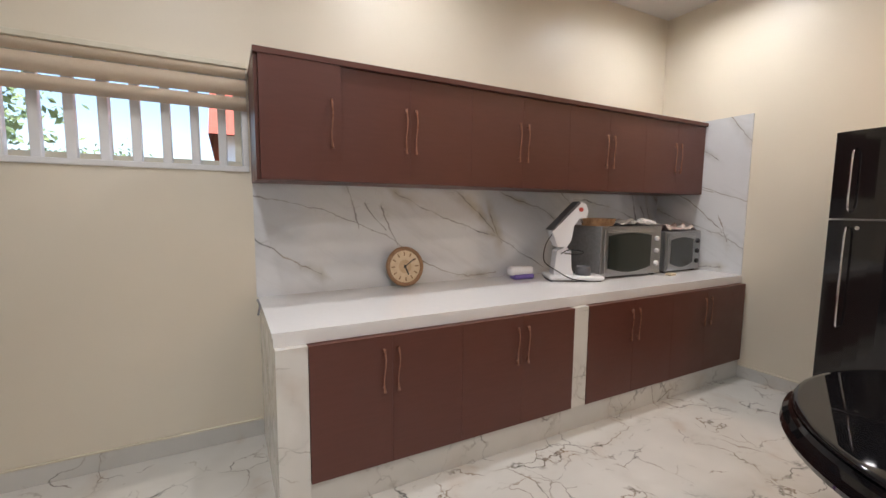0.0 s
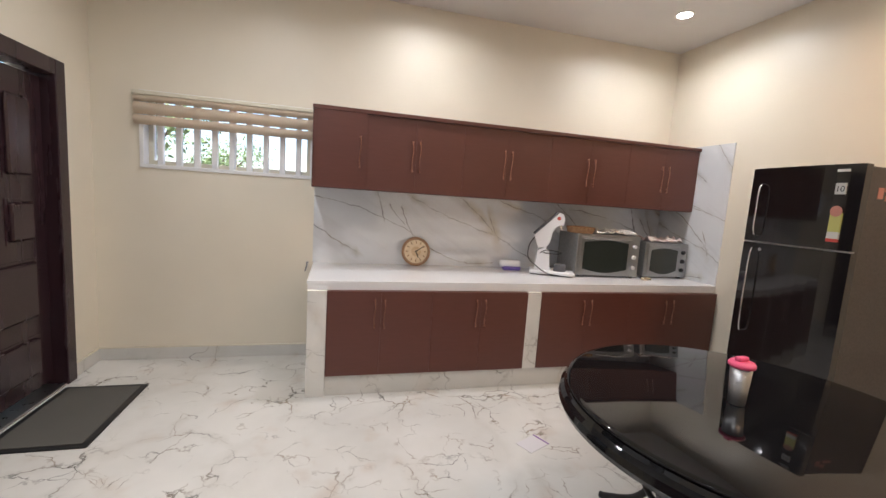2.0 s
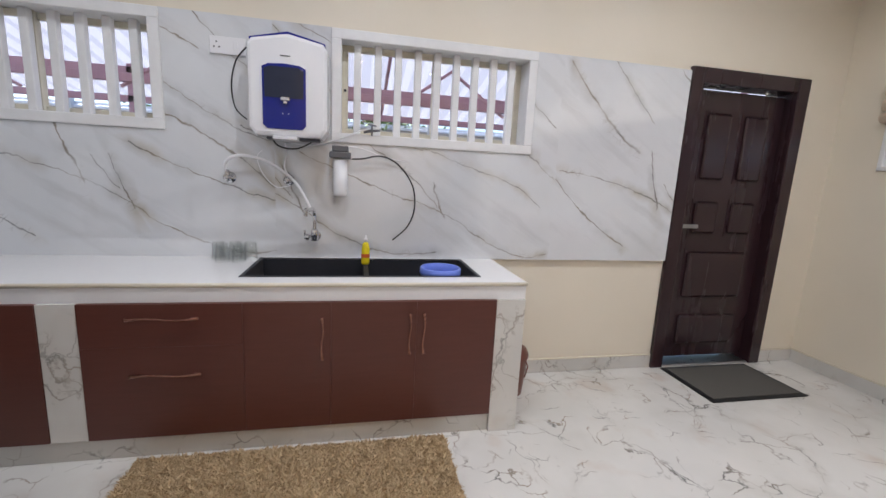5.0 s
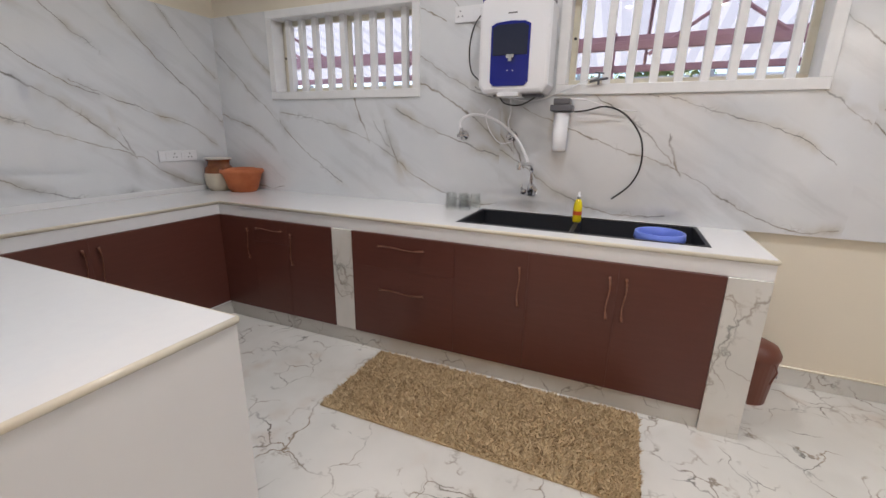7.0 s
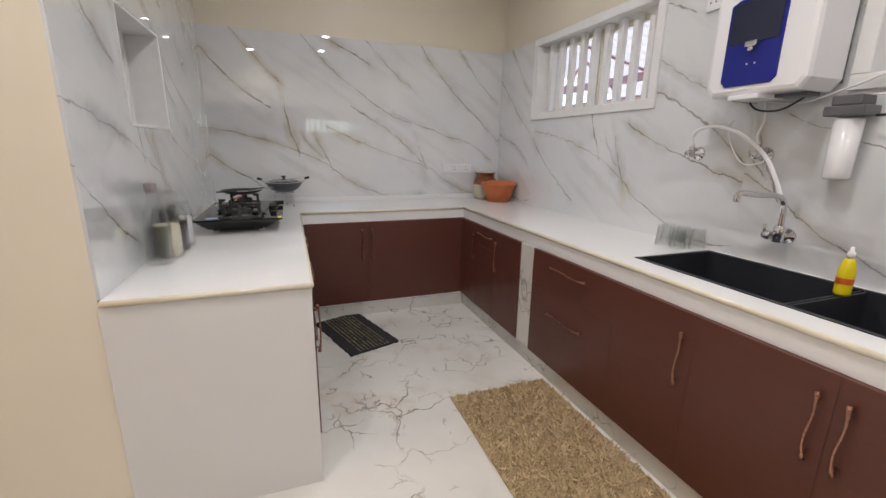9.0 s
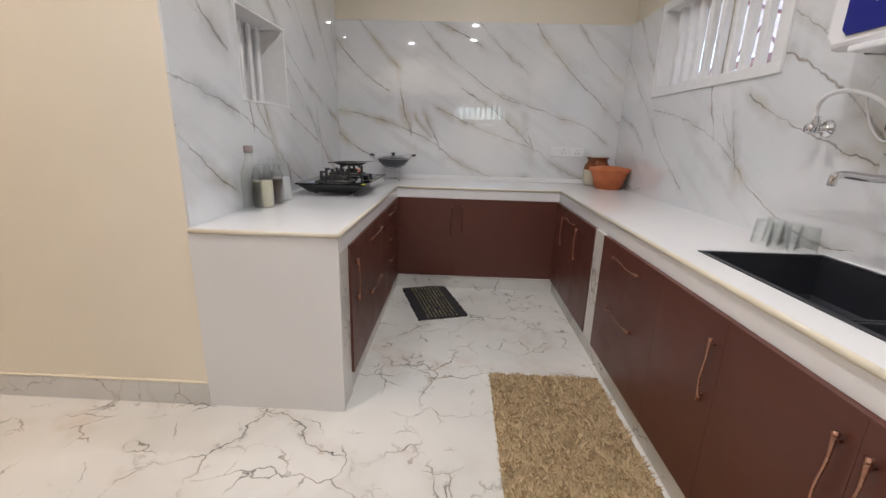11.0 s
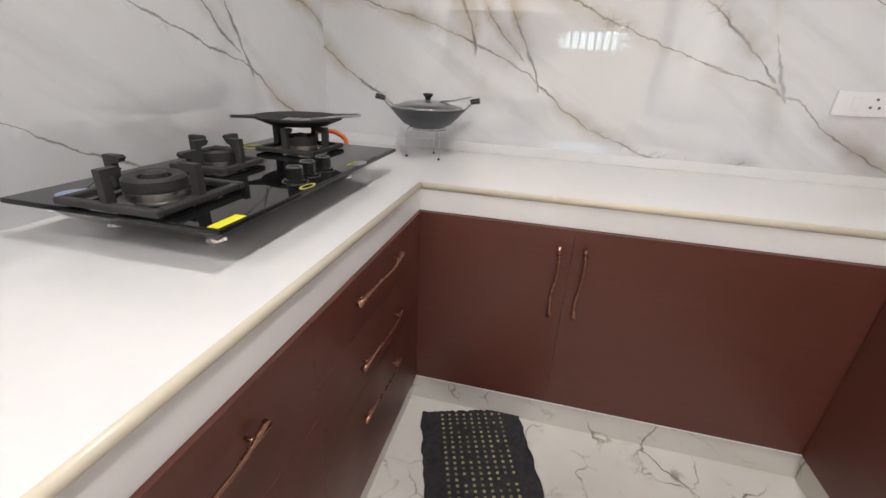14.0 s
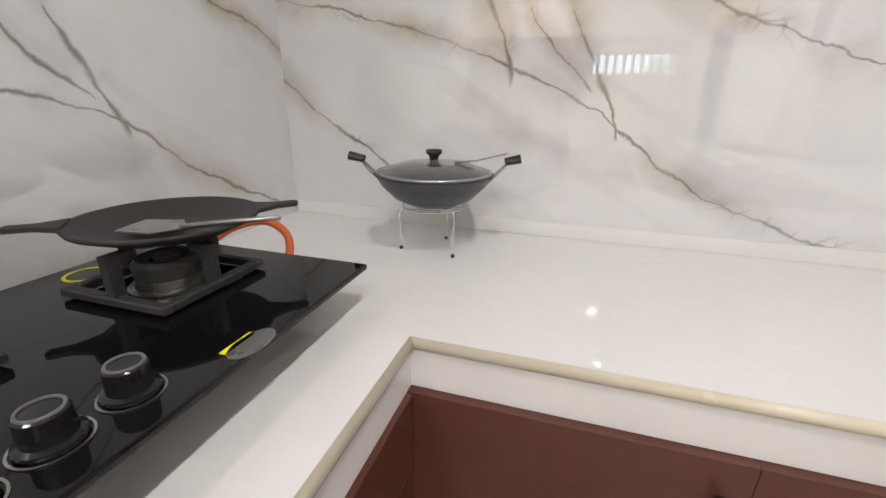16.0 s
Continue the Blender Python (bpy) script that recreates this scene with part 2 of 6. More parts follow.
def glass(name, color=(0.97, 0.985, 0.98), rough=0.0, ior=1.45):
    """Thin clear glass: what is behind it, and a gloss that grows towards the rim."""
    m = material(name, color, rough)
    n = Nodes(m)
    tr, gl, fr, mx = n.node("BsdfTransparent"), n.node("BsdfGlossy"), n.node("LayerWeight"), n.node("MixShader")
    tr.inputs[0].default_value = (*color, 1)
    gl.inputs["Roughness"].default_value = 0.02
    fr.inputs[0].default_value = 0.5
    n.put(mx.inputs[0], n.math("MULTIPLY_ADD", n.math("POWER", fr.outputs["Facing"], 2.4), ior - 1.0, 0.03))
    n.t.links.new(tr.outputs[0], mx.inputs[1])
    n.t.links.new(gl.outputs[0], mx.inputs[2])
    n.t.links.new(mx.outputs[0], n.t.nodes["Material Output"].inputs[0])
    return m


def glowing(name, color, strength):
    m = material(name, (0.8, 0.8, 0.8), 0.4)
    b = m.node_tree.nodes["Principled BSDF"]
    b.inputs["Emission Color"].default_value = (*color, 1)
    b.inputs["Emission Strength"].default_value = strength
    return m


CREAM = plaster("cream_wall_paint", (0.78, 0.715, 0.59))
CEILING = plaster("ceiling_paint", (0.74, 0.73, 0.72), 0.35)
FLOOR = floor_marble("floor_marble", 0.92)
SLAB = wall_marble("wall_marble")
PLINTH = floor_marble("plinth_marble", 0.93, 0.6)
GREYMARBLE = floor_marble("grey_skirting_marble", 0.84, 0.8)
WHITETOP = grained("white_quartz", (0.81, 0.81, 0.81), (0.795, 0.795, 0.80), 30, 0.05, 0.0, 0.0005)
WHITETOP.node_tree.links.remove(WHITETOP.node_tree.nodes["Principled BSDF"].inputs["Roughness"].links[0])
WHITETOP.node_tree.nodes["Principled BSDF"].inputs["Roughness"].default_value = 0.03
ENDWHITE = grained("white_tile_end", (0.70, 0.695, 0.69), (0.69, 0.685, 0.68), 4, 0.2, 0.03, 0.0005)
NOSING = grained("cream_stone_nosing", (0.70, 0.65, 0.53), (0.67, 0.615, 0.49), 6, 0.2, 0.0, 0.001)
BROWN = laminate("brown_laminate")
DARKWOOD = grained("dark_stained_wood", (0.031, 0.0145, 0.018), (0.0305, 0.0142, 0.0176), 6, 0.24, 0.0, 0.001, (1, 1, 0.12))
COPPER = brushed("copper_metal", (0.42, 0.225, 0.16), 0.26)
CHROME = brushed("chrome", (0.75, 0.75, 0.77), 0.12)
STEEL = brushed("brushed_steel", (0.42, 0.42, 0.43), 0.32)
WHITE = grained("white_paint", (0.82, 0.82, 0.82), (0.78, 0.78, 0.78), 14, 0.35, 0.06, 0.001)
ALU = grained("cream_aluminium", (0.72, 0.68, 0.56), (0.68, 0.63, 0.50), 14, 0.4, 0.06, 0.001)
PLASTIC = material("white_plastic", (0.82, 0.82, 0.84), 0.22)
GREYPLASTIC = material("grey_plastic", (0.12, 0.12, 0.13), 0.4)
BLUE = material("deep_blue_plastic", (0.012, 0.018, 0.22), 0.12)
NAVYGLASS = material("navy_glass", (0.02, 0.025, 0.05), 0.06)
BLACK = grained("black_plastic", (0.012, 0.012, 0.013), (0.018, 0.018, 0.018), 40, 0.42, 0.1, 0.0006)
IRON = grained("cast_iron", (0.022, 0.022, 0.023), (0.035, 0.033, 0.032), 90, 0.6, 0.4, 0.001)
BLACKGLASS = material("black_glass", (0.006, 0.006, 0.007), 0.03, spec=0.35)
FRIDGE = material("black_gloss_steel", (0.010, 0.009, 0.010), 0.08, coat=0.3)
FRIDGESIDE = grained("fridge_side", (0.055, 0.045, 0.042), (0.045, 0.038, 0.036), 90, 0.35, 0.2, 0.0008)
GLASS = glass("clear_glass", (0.984, 0.991, 0.986), 0.0, 1.60)
PANE = glass("window_pane", (0.98, 0.98, 0.98), 0.0, 1.3)
SINK = grained("black_quartz_sink", (0.010, 0.012, 0.018), (0.022, 0.024, 0.03), 240, 0.5, 0.15, 0.0005)
TERRA = grained("terracotta", (0.55, 0.17, 0.06), (0.46, 0.13, 0.045), 12, 0.7, 0.3, 0.001)
FABRIC = grained("blind_fabric", (0.74, 0.66, 0.52), (0.68, 0.59, 0.46), 60, 0.85, 0.4, 0.001, (1, 1, 8))


n = Nodes(FABRIC)
veil, thin = n.node("BsdfTranslucent"), n.node("MixShader")
veil.inputs[0].default_value = (0.80, 0.62, 0.50, 1)
thin.inputs[0].default_value = 0.35
n.t.links.new(n.bsdf.outputs[0], thin.inputs[1])
n.t.links.new(veil.outputs[0], thin.inputs[2])
n.t.links.new(thin.outputs[0], n.t.nodes["Material Output"].inputs[0])


# ---- mesh helpers ----
def link_mesh(name, bm, mat, parent=None, label="", smooth=False):
    me = bpy.data.meshes.new(name)
    bmesh.ops.recalc_face_normals(bm, faces=bm.faces[:])
    bm.to_mesh(me)
    bm.free()
    for f in me.polygons:
        f.use_smooth = smooth
    if isinstance(mat, (list, tuple)):
        for k in mat:
            me.materials.append(k)
    else:
        me.materials.append(mat)
    ob = new(name, me)
    if parent:
        ob.parent = parent
    if label:
        tagged(ob, label)
    return ob


def part(name, bm, mat, parent, label="", smooth=False):
    return link_mesh(name, bm, mat, parent, label, smooth)


def thing(name, label, category, m=None, group="", kind=""):
    ob = new(name)
    ob.empty_display_size = 0.05
    if m is not None:
        ob.matrix_world = m
    return tagged(ob, label, category, group, kind)


def box(bm, a, b, bevel=0.0, segs=1):
    a, b = [min(p) for p in zip(a, b)], [max(p) for p in zip(a, b)]
    r = bmesh.ops.create_cube(bm, size=1.0)
    vs = r["verts"]
    for v in vs:
        v.co = Vector([(a[i] + b[i]) / 2 + v.co[i] * (b[i] - a[i]) for i in range(3)])
    if bevel > 0:
        es = list({e for v in vs for e in v.link_edges})
        bmesh.ops.bevel(bm, geom=es, offset=bevel, segments=segs, affect="EDGES", profile=0.5)
    return bm


def boxes(*items, bevel=0.0, segs=1):
    bm = bmesh.new()
    for a, b in items:
        box(bm, a, b, bevel, segs)
    return bm


def lathe(profile, seg=32, bm=None, m=None, close=True):
    """Turns (radius, height) pairs round z."""
    bm = bm or bmesh.new()
    m = m or Matrix()
    rings = []
    for r, z in profile:
        if r < 1e-5:
            rings.append([bm.verts.new(m @ Vector((0, 0, z)))])
        else:
            rings.append([bm.verts.new(m @ Vector((r * math.cos(2 * math.pi * i / seg), r * math.sin(2 * math.pi * i / seg), z))) for i in range(seg)])
    for p, q in zip(rings, rings[1:]):
        for i in range(seg):
            j = (i + 1) % seg
            if len(p) == 1 and len(q) == 1:
                continue
            if len(p) == 1:
                bm.faces.new((p[0], q[i], q[j]))
            elif len(q) == 1:
                bm.faces.new((p[i], p[j], q[0]))
            else:
                bm.faces.new((p[i], p[j], q[j], q[i]))
    return bm


def tube(points, r, seg=10, bm=None, cap=True, squash=1.0):
    """A rod along points; r a radius or one for each point."""
    bm = bm or bmesh.new()
    pts = [Vector(p) for p in points]
    rs = r if isinstance(r, (list, tuple)) else [r] * len(pts)
    rings, up = [], None
    for i, p in enumerate(pts):
        d = (pts[min(i + 1, len(pts) - 1)] - pts[max(i - 1, 0)]).normalized()
        if up is None:
            up = Vector((0, 0, 1)) if abs(d.z) < 0.9 else Vector((1, 0, 0))
        side = d.cross(up).normalized()
        up = side.cross(d).normalized()
        rings.append([bm.verts.new(p + rs[i] * (side * math.cos(a) + up * math.sin(a) * squash)) for a in [2 * math.pi * k / seg for k in range(seg)]])
    for p, q in zip(rings, rings[1:]):
        for i in range(seg):
            bm.faces.new((p[i], p[(i + 1) % seg], q[(i + 1) % seg], q[i]))
    if cap:
        bm.faces.new(rings[0])
        bm.faces.new(rings[-1][::-1])
    return bm


def curve(points, n=8):
    """A smooth line through points."""
    pts = [Vector(p) for p in points]
    out = []
    for i in range(len(pts) - 1):
        p0, p1, p2, p3 = pts[max(i - 1, 0)], pts[i], pts[i + 1], pts[min(i + 2, len(pts) - 1)]
        for k in range(n):
            t = k / n
            out.append(0.5 * (2 * p1 + (p2 - p0) * t + (2 * p0 - 5 * p1 + 4 * p2 - p3) * t * t + (3 * p1 - p0 - 3 * p2 + p3) * t ** 3))
    return out + [pts[-1]]


def extrude_outline(outline, depth, to3, bm=None, bevel=0.0):
    """A plate with an outline of (u, v), from 0 to depth; to3 turns (u, v, w) into a place."""
    bm = bm or bmesh.new()
    a = [bm.verts.new(to3(u, v, 0)) for u, v in outline]
    b = [bm.verts.new(to3(u, v, depth)) for u, v in outline]
    n = len(outline)
    bm.faces.new(a[::-1])
    top = bm.faces.new(b)
    for i in range(n):
        bm.faces.new((a[i], a[(i + 1) % n], b[(i + 1) % n], b[i]))
    if bevel:
        bmesh.ops.bevel(bm, geom=list(top.edges), offset=bevel, segments=2, affect="EDGES", profile=0.5)
    return bm


def cells(u0, u1, v0, v1, holes):
    """Rectangles that cover u0..u1, v0..v1 but for the holes."""
    us = sorted({u0, u1, *[u for h in holes for u in h[:2] if u0 < u < u1]})
    out = []
    for a, b in zip(us, us[1:]):
        mid = (a + b) / 2
        cuts = sorted((h[2], h[3]) for h in holes if h[0] < mid < h[1])
        v = v0
        for c, d in cuts:
            if c > v:
                out.append((a, b, v, min(c, v1)))
            v = max(v, d)
        if v < v1:
            out.append((a, b, v, v1))
    return [c for c in out if c[1] - c[0] > 1e-4 and c[3] - c[2] > 1e-4]


def wall(name, axis, face, back, u0, u1, z0, z1, holes, mat, label="", parent=None):
    """A wall with openings. axis 'x': its plane is x = face."""
    bm = bmesh.new()
    for a, b, c, d in cells(u0, u1, z0, z1, holes):
        if axis == "x":
            box(bm, (face, a, c), (back, b, d))
        else:
            box(bm, (a, face, c), (b, back, d))
    bmesh.ops.remove_doubles(bm, verts=bm.verts[:], dist=1e-5)
    seen = {}
    for f in bm.faces[:]:
        key = tuple(round(x, 4) for x in f.calc_center_median())
        seen.setdefault(key, []).append(f)
    double = [f for fs in seen.values() if len(fs) > 1 for f in fs]
    if double:
        bmesh.ops.delete(bm, geom=double, context="FACES_ONLY")
    ob = link_mesh(name, bm, mat, parent, label)
    return ob if parent else tagged(ob, kind="structure")


# ---- structure ----
W1 = (0.57, 1.845, 1.542, 2.155)       # west windows: y, z
W2 = (2.715, 3.96, 1.532, 2.155)
NW = (0.285, 1.572, 1.555, 2.14)         # north window: x, z
NICHE = (1.12, 1.70, 1.375, 1.83)
DOOR = (5.18, 5.99, 0.0, 2.16)

floor = tagged(link_mesh("floor", boxes(((-0.3, -0.3, -0.2), (5.5, 6.8, 0.0))), FLOOR), "glossy white marble floor with thin dark cracked veins", "floor", kind="structure")
ceiling = tagged(link_mesh("ceiling", boxes(((-0.3, -0.3, CEIL), (5.5, 6.8, CEIL + 0.2))), CEILING), "smooth off-white ceiling", "ceiling", kind="structure")
wall_west = tagged(wall("wall_west", "x", WX, -0.27, -0.25, 6.72, 0, CEIL, [W1, W2, DOOR], CREAM), "cream painted wall with two barred windows and a dark door", "wall")
wall_north = tagged(wall("wall_north", "y", NY, NY + 0.25, WX, EX, 0, CEIL, [NW], CREAM), "cream painted wall with a long high window", "wall")
wall_east = tagged(wall("wall_east", "x", EX, EX + 0.25, PY, 6.72, 0, CEIL, [], CREAM), "cream painted wall behind the fridge", "wall")
wall_south = tagged(wall("wall_south", "y", -0.01, -0.25, WX, PX + 0.26, 0, CEIL, [], CREAM), "cream painted wall above the marble cladding", "wall")
wall_partition = tagged(wall("wall_partition", "x", PX + 0.01, PX + 0.26, -0.01, PY, 0, CEIL, [NICHE], CREAM), "cream painted wall beside the hob counter", "wall")
wall_dining = tagged(wall("wall_dining", "y", PY, PY - 0.25, PX + 0.26, EX + 0.25, 0, CEIL, [], CREAM), "cream painted wall of the dining side", "wall")


def cladding(name, axis, face, back, u0, u1, z0, z1, holes, host, origin, step=1.2):
    """Large marble tiles, each an object under its wall."""
    k = math.floor((u0 - origin) / step)
    while origin + k * step < u1 - 1e-3:
        a, b = max(u0, origin + k * step), min(u1, origin + (k + 1) * step)
        wall("tile", axis, face, back, a + 0.00005, b - 0.00005, z0, z1, holes, SLAB, "white marble wall tile with slanting brown veins", host)
        k += 1


cladding("tile", "x", 0.0, WX, 0.0, 5.075, TOP, 2.158, [W1, W2], wall_west, 0.0)
cladding("tile", "y", 0.0, -0.01, 0.0, PX, TOP, 2.158, [], wall_south, 0.0)
cladding("tile", "x", PX, PX + 0.01, 0.0, PY, TOP, 2.6, [NICHE], wall_partition, 0.0)
cladding("tile", "y", NY - 0.01, NY, 1.585, EX - 0.01, TOP, 1.495, [], wall_north, 1.585)
cladding("tile", "x", EX - 0.01, EX, 5.645, NY, TOP, 2.12, [], wall_east, 5.645)


def skirting(name, a, b, h=0.096):
    tagged(link_mesh("trim", boxes(((a[0] - 0.002, a[1] - 0.002, h + 0.0005), (b[0] + 0.002, b[1] + 0.002, h + 0.011)), bevel=0.003), NOSING), "cream bead along the top of the skirting", "trim", kind="structure")
    return tagged(link_mesh(name, boxes((a, (b[0], b[1], h)), bevel=0.002), GREYMARBLE), "grey marble skirting strip", "skirting", kind="structure")


skirting("baseboard", (WX, 3.75, 0), (WX + 0.012, 5.085, 0))
skirting("baseboard", (WX, 6.09, 0), (WX + 0.012, NY - 0.012, 0))
skirting("baseboard", (WX, NY - 0.012, 0), (1.60, NY, 0))
skirting("baseboard", (EX - 0.012, PY + 0.012, 0), (EX, 5.64, 0))
skirting("baseboard", (PX + 0.012, PY, 0), (EX - 0.012, PY + 0.012, 0), 0.108)


# ---- doors, windows ----
def barred_window(name, axis, face, depth, u0, u1, z0, z1, n_bars, out, label, border=0.055, bar_in=0.05):
    """A window in a wall: a white border on the wall's face, lined reveals, upright bars, and a sliding sash with panes behind.
    out: +1 or -1, the way outdoors along the axis."""
    w = tagged(new(name), label, "window", kind="structure")

    def b(u, uu, z, zz, d0, d1):
        return ((d0 * out + face, u, z), (d1 * out + face, uu, zz)) if axis == "x" else ((u, d0 * out + face, z), (uu, d1 * out + face, zz))

    t = 0.015
    part("window_frame", boxes(b(u0, u1, z1 - border, z1, -0.012, depth - 0.01), b(u0, u1, z0, z0 + border, -0.012, depth - 0.01),
         b(u0, u0 + border, z0 + border, z1 - border, -0.012, depth - 0.01), b(u1 - border, u1, z0 + border, z1 - border, -0.012, depth - 0.01), bevel=0.003), WHITE, w)
    a0, a1, c0, c1 = u0 + border, u1 - border, z0 + border, z1 - border
    for k in range(n_bars):
        c = a0 + (k + 0.75) * (a1 - a0) / (n_bars + 0.5)
        part("bar", boxes(b(c - 0.021, c + 0.021, c0, c1, bar_in, bar_in + 0.042), bevel=0.004), WHITE, w, "white painted upright bar")
    mid = (a0 + a1) / 2
    s0 = bar_in + 0.05
    for i, (p, q) in enumerate(((a0, mid + 0.02), (mid - 0.02, a1))):
        d = s0 + i * 0.03
        part("sash", boxes(b(p, q, c0, c0 + 0.035, d, d + 0.025), b(p, q, c1 - 0.035, c1, d, d + 0.025),
             b(p, p + 0.035, c0 + 0.035, c1 - 0.035, d, d + 0.025), b(q - 0.035, q, c0 + 0.035, c1 - 0.035, d, d + 0.025), bevel=0.002), ALU, w, "cream aluminium sliding sash")
        pane = part("pane", boxes(b(p + 0.035, q - 0.035, c0 + 0.035, c1 - 0.035, d + 0.01, d + 0.014)), PANE, w)
        pane.visible_shadow = False
    part("latch", lathe([(0.008, 0), (0.008, 0.006), (0, 0.007)], 12, m=(Matrix.Translation((face + out * (s0 - 0.001), a0 + 0.018, (c0 + c1) / 2)) @ pose(0, 0, 0, 0, -90 * out, 0)) if axis == "x" else (Matrix.Translation((a0 + 0.32, face + out * (bar_in - 0.001), (c0 + c1) / 2 + 0.07)) @ pose(0, 0, 0, 90 * out, 0, 0))), BLACK, w)
    return w


barred_window("window_1", "x", 0.0, 0.24, *W1, 9, -1, "white framed sliding window with upright white bars over the worktop")
barred_window("window_2", "x", 0.0, 0.24, *W2, 9, -1, "white framed sliding window with upright white bars above the sink")
barred_window("window_3", "y", NY, 0.24, *NW, 9, 1, "long high window with white bars and a raised blind", 0.03, 0.03)

# the opening in the hob wall looks into a light shaft with a barred grille
shaft = tagged(new("window_4"), "small square opening in the marble wall with white reveals and a barred grille", "window", kind="structure")
y0, y1, z0, z1 = NICHE
part("window_frame", boxes(((PX - 0.004, y0, z0), (PX + 0.25, y1, z0 + 0.012)), ((PX, y0, z1 - 0.012), (PX + 0.25, y1, z1)),
     ((PX, y0, z0 + 0.012), (PX + 0.25, y0 + 0.012, z1 - 0.012)), ((PX, y1 - 0.012, z0 + 0.012), (PX + 0.25, y1, z1 - 0.012)), bevel=0.002), WHITE, shaft)
for k in range(5):
    c = y0 + 0.07 + k * 0.105
    part("bar", boxes(((PX + 0.13, c - 0.02, z0 + 0.012), (PX + 0.15, c + 0.02, z1 - 0.012)), bevel=0.004), WHITE, shaft, "white painted upright bar")
part("panel", boxes(((PX + 0.235, y0 + 0.012, z0 + 0.012), (PX + 0.25, y1 - 0.012, z1 - 0.012))), WHITE, shaft, "white board that closes the opening")

# blind
blind = thing("roman_blind", "beige fabric blind, raised, its folds stacked over the high window", "blind")
part("headrail", boxes(((0.252, NY - 0.05, 2.10), (1.575, NY, 2.13)), bevel=0.004), ALU, blind)
for top, bottom, deep in ((2.112, 2.052, 0.030), (2.044, 1.958, 0.036), (1.950, 1.880, 0.042)):
    bm = bmesh.new()
    for off in (0.0, 0.003):
        vs = []
        for k in range(9):
            z = top + (bottom - top) * k / 8
            y = NY - 0.016 - deep * (0.35 + 0.65 * math.sin(math.pi * k / 8))
            vs.append([bm.verts.new((x, y + off, z)) for x in (0.262, 0.6, 1.0, 1.3, 1.568)])
        for p, q in zip(vs, vs[1:]):
            for i in range(4):
                bm.faces.new((p[i], p[i + 1], q[i + 1], q[i]))
    part("fabric_fold", bm, FABRIC, blind, "sheer beige fabric fold", smooth=True)

# door
door = tagged(new("door_1"), "dark stained panelled wooden door in a wide dark frame, standing closed", "door", kind="structure")
part("door_frame", boxes(((-0.16, 5.085, 0.0), (0.0, 5.185, 2.19)), ((-0.16, 5.985, 0.0), (0.0, 6.085, 2.19)), ((-0.16, 5.185, 2.09), (0.0, 5.985, 2.19)), bevel=0.006, segs=2), DARKWOOD, door)
leaf = part("door_leaf", boxes(((-0.125, 5.190, 0.052), (-0.085, 5.980, 2.066)), bevel=0.003), DARKWOOD, door)
for a, b, c, d in ((5.305, 5.545, 1.42, 1.93), (5.625, 5.865, 1.42, 1.93), (5.305, 5.545, 1.02, 1.30), (5.625, 5.865, 1.02, 1.30), (5.305, 5.865, 0.52, 0.92), (5.305, 5.865, 0.14, 0.42)):
    bm = boxes(((-0.085, a, c), (-0.081, b, d)))
    box(bm, (-0.083, a + 0.02, c + 0.02), (-0.062, b - 0.02, d - 0.02), bevel=0.016, segs=1)
    part("door_panel", bm, DARKWOOD, leaf, "raised dark wooden panel")
part("door_handle", boxes(((-0.085, 5.215, 1.085), (-0.035, 5.235, 1.105)), ((-0.045, 5.215, 1.08), (-0.033, 5.345, 1.11)), bevel=0.003), STEEL, door, "brushed steel lever handle")
part("threshold", boxes(((-0.16, 5.185, 0.0), (-0.01, 5.985, 0.014)), bevel=0.004), STEEL, door, "worn metal threshold strip")
# added unseen board: blocks daylight except in slits above and below the leaf
part("daylight_stop", boxes(((-0.27, 5.175, 0.06), (-0.26, 5.995, 2.062))), DARKWOOD, door)


# ---- kitchen units ----
def pull(parent, c, along, out, length=0.22, mat=None):
    """A wavy metal pull with two feet. c: its middle on the face."""
    c, along, out = Vector(c), Vector(along), Vector(out)
    side = along.cross(out)
    pts, rad = [], []
    for i in range(17):
        t = i / 16 - 0.5
        wave = 0.0045 * math.sin(2 * math.pi * t * 1.1)
        lift = 0.022 - 0.008 * (abs(2 * t) ** 3)
        pts.append(c + along * (t * length) + out * lift + side * wave)
        rad.append(0.0034 + 0.0052 * abs(2 * t) ** 4)
    bm = tube(pts, rad, 8)
    for t in (-0.40, 0.40):
        q = c + along * (t * length) + side * 0.0045 * math.sin(2 * math.pi * t * 1.1)
        tube([q - out * 0.001, q + out * 0.018], 0.0036, 8, bm)
    return part("handle", bm, mat or COPPER, parent, "wavy polished copper pull", smooth=True)


def front(unit, axis, face, out, u0, u1, z0, z1, name="door", pulls=(), length=0.21):
    """A door or a drawer front, 20 mm thick, with its pulls: rows of (u, z, 'v' or 'h')."""
    g = 0.0004
    if axis == "x":
        bm = boxes(((face, u0 + g, z0 + g), (face - out * 0.02, u1 - g, z1 - g)), bevel=0.0005)
    else:
        bm = boxes(((u0 + g, face, z0 + g), (u1 - g, face - out * 0.02, z1 - g)), bevel=0.0005)
    d = part(name, bm, BROWN, unit)
    o = (out, 0, 0) if axis == "x" else (0, out, 0)
    for u, z, way, *size in pulls:
        c = (face, u, z) if axis == "x" else (u, face, z)
        al = (0, 0, 1) if way == "v" else ((0, 1, 0) if axis == "x" else (1, 0, 0))
        pull(d, c, al, o, size[0] if size else length)
    return d


def carcass(unit, axis, face, back, u0, u1, z0, z1):
    if axis == "x":
        part("body", boxes(((face, u0, z0), (back, u1, z1))), BROWN, unit)
    else:
        part("body", boxes(((u0, face, z0), (u1, back, z1))), BROWN, unit)


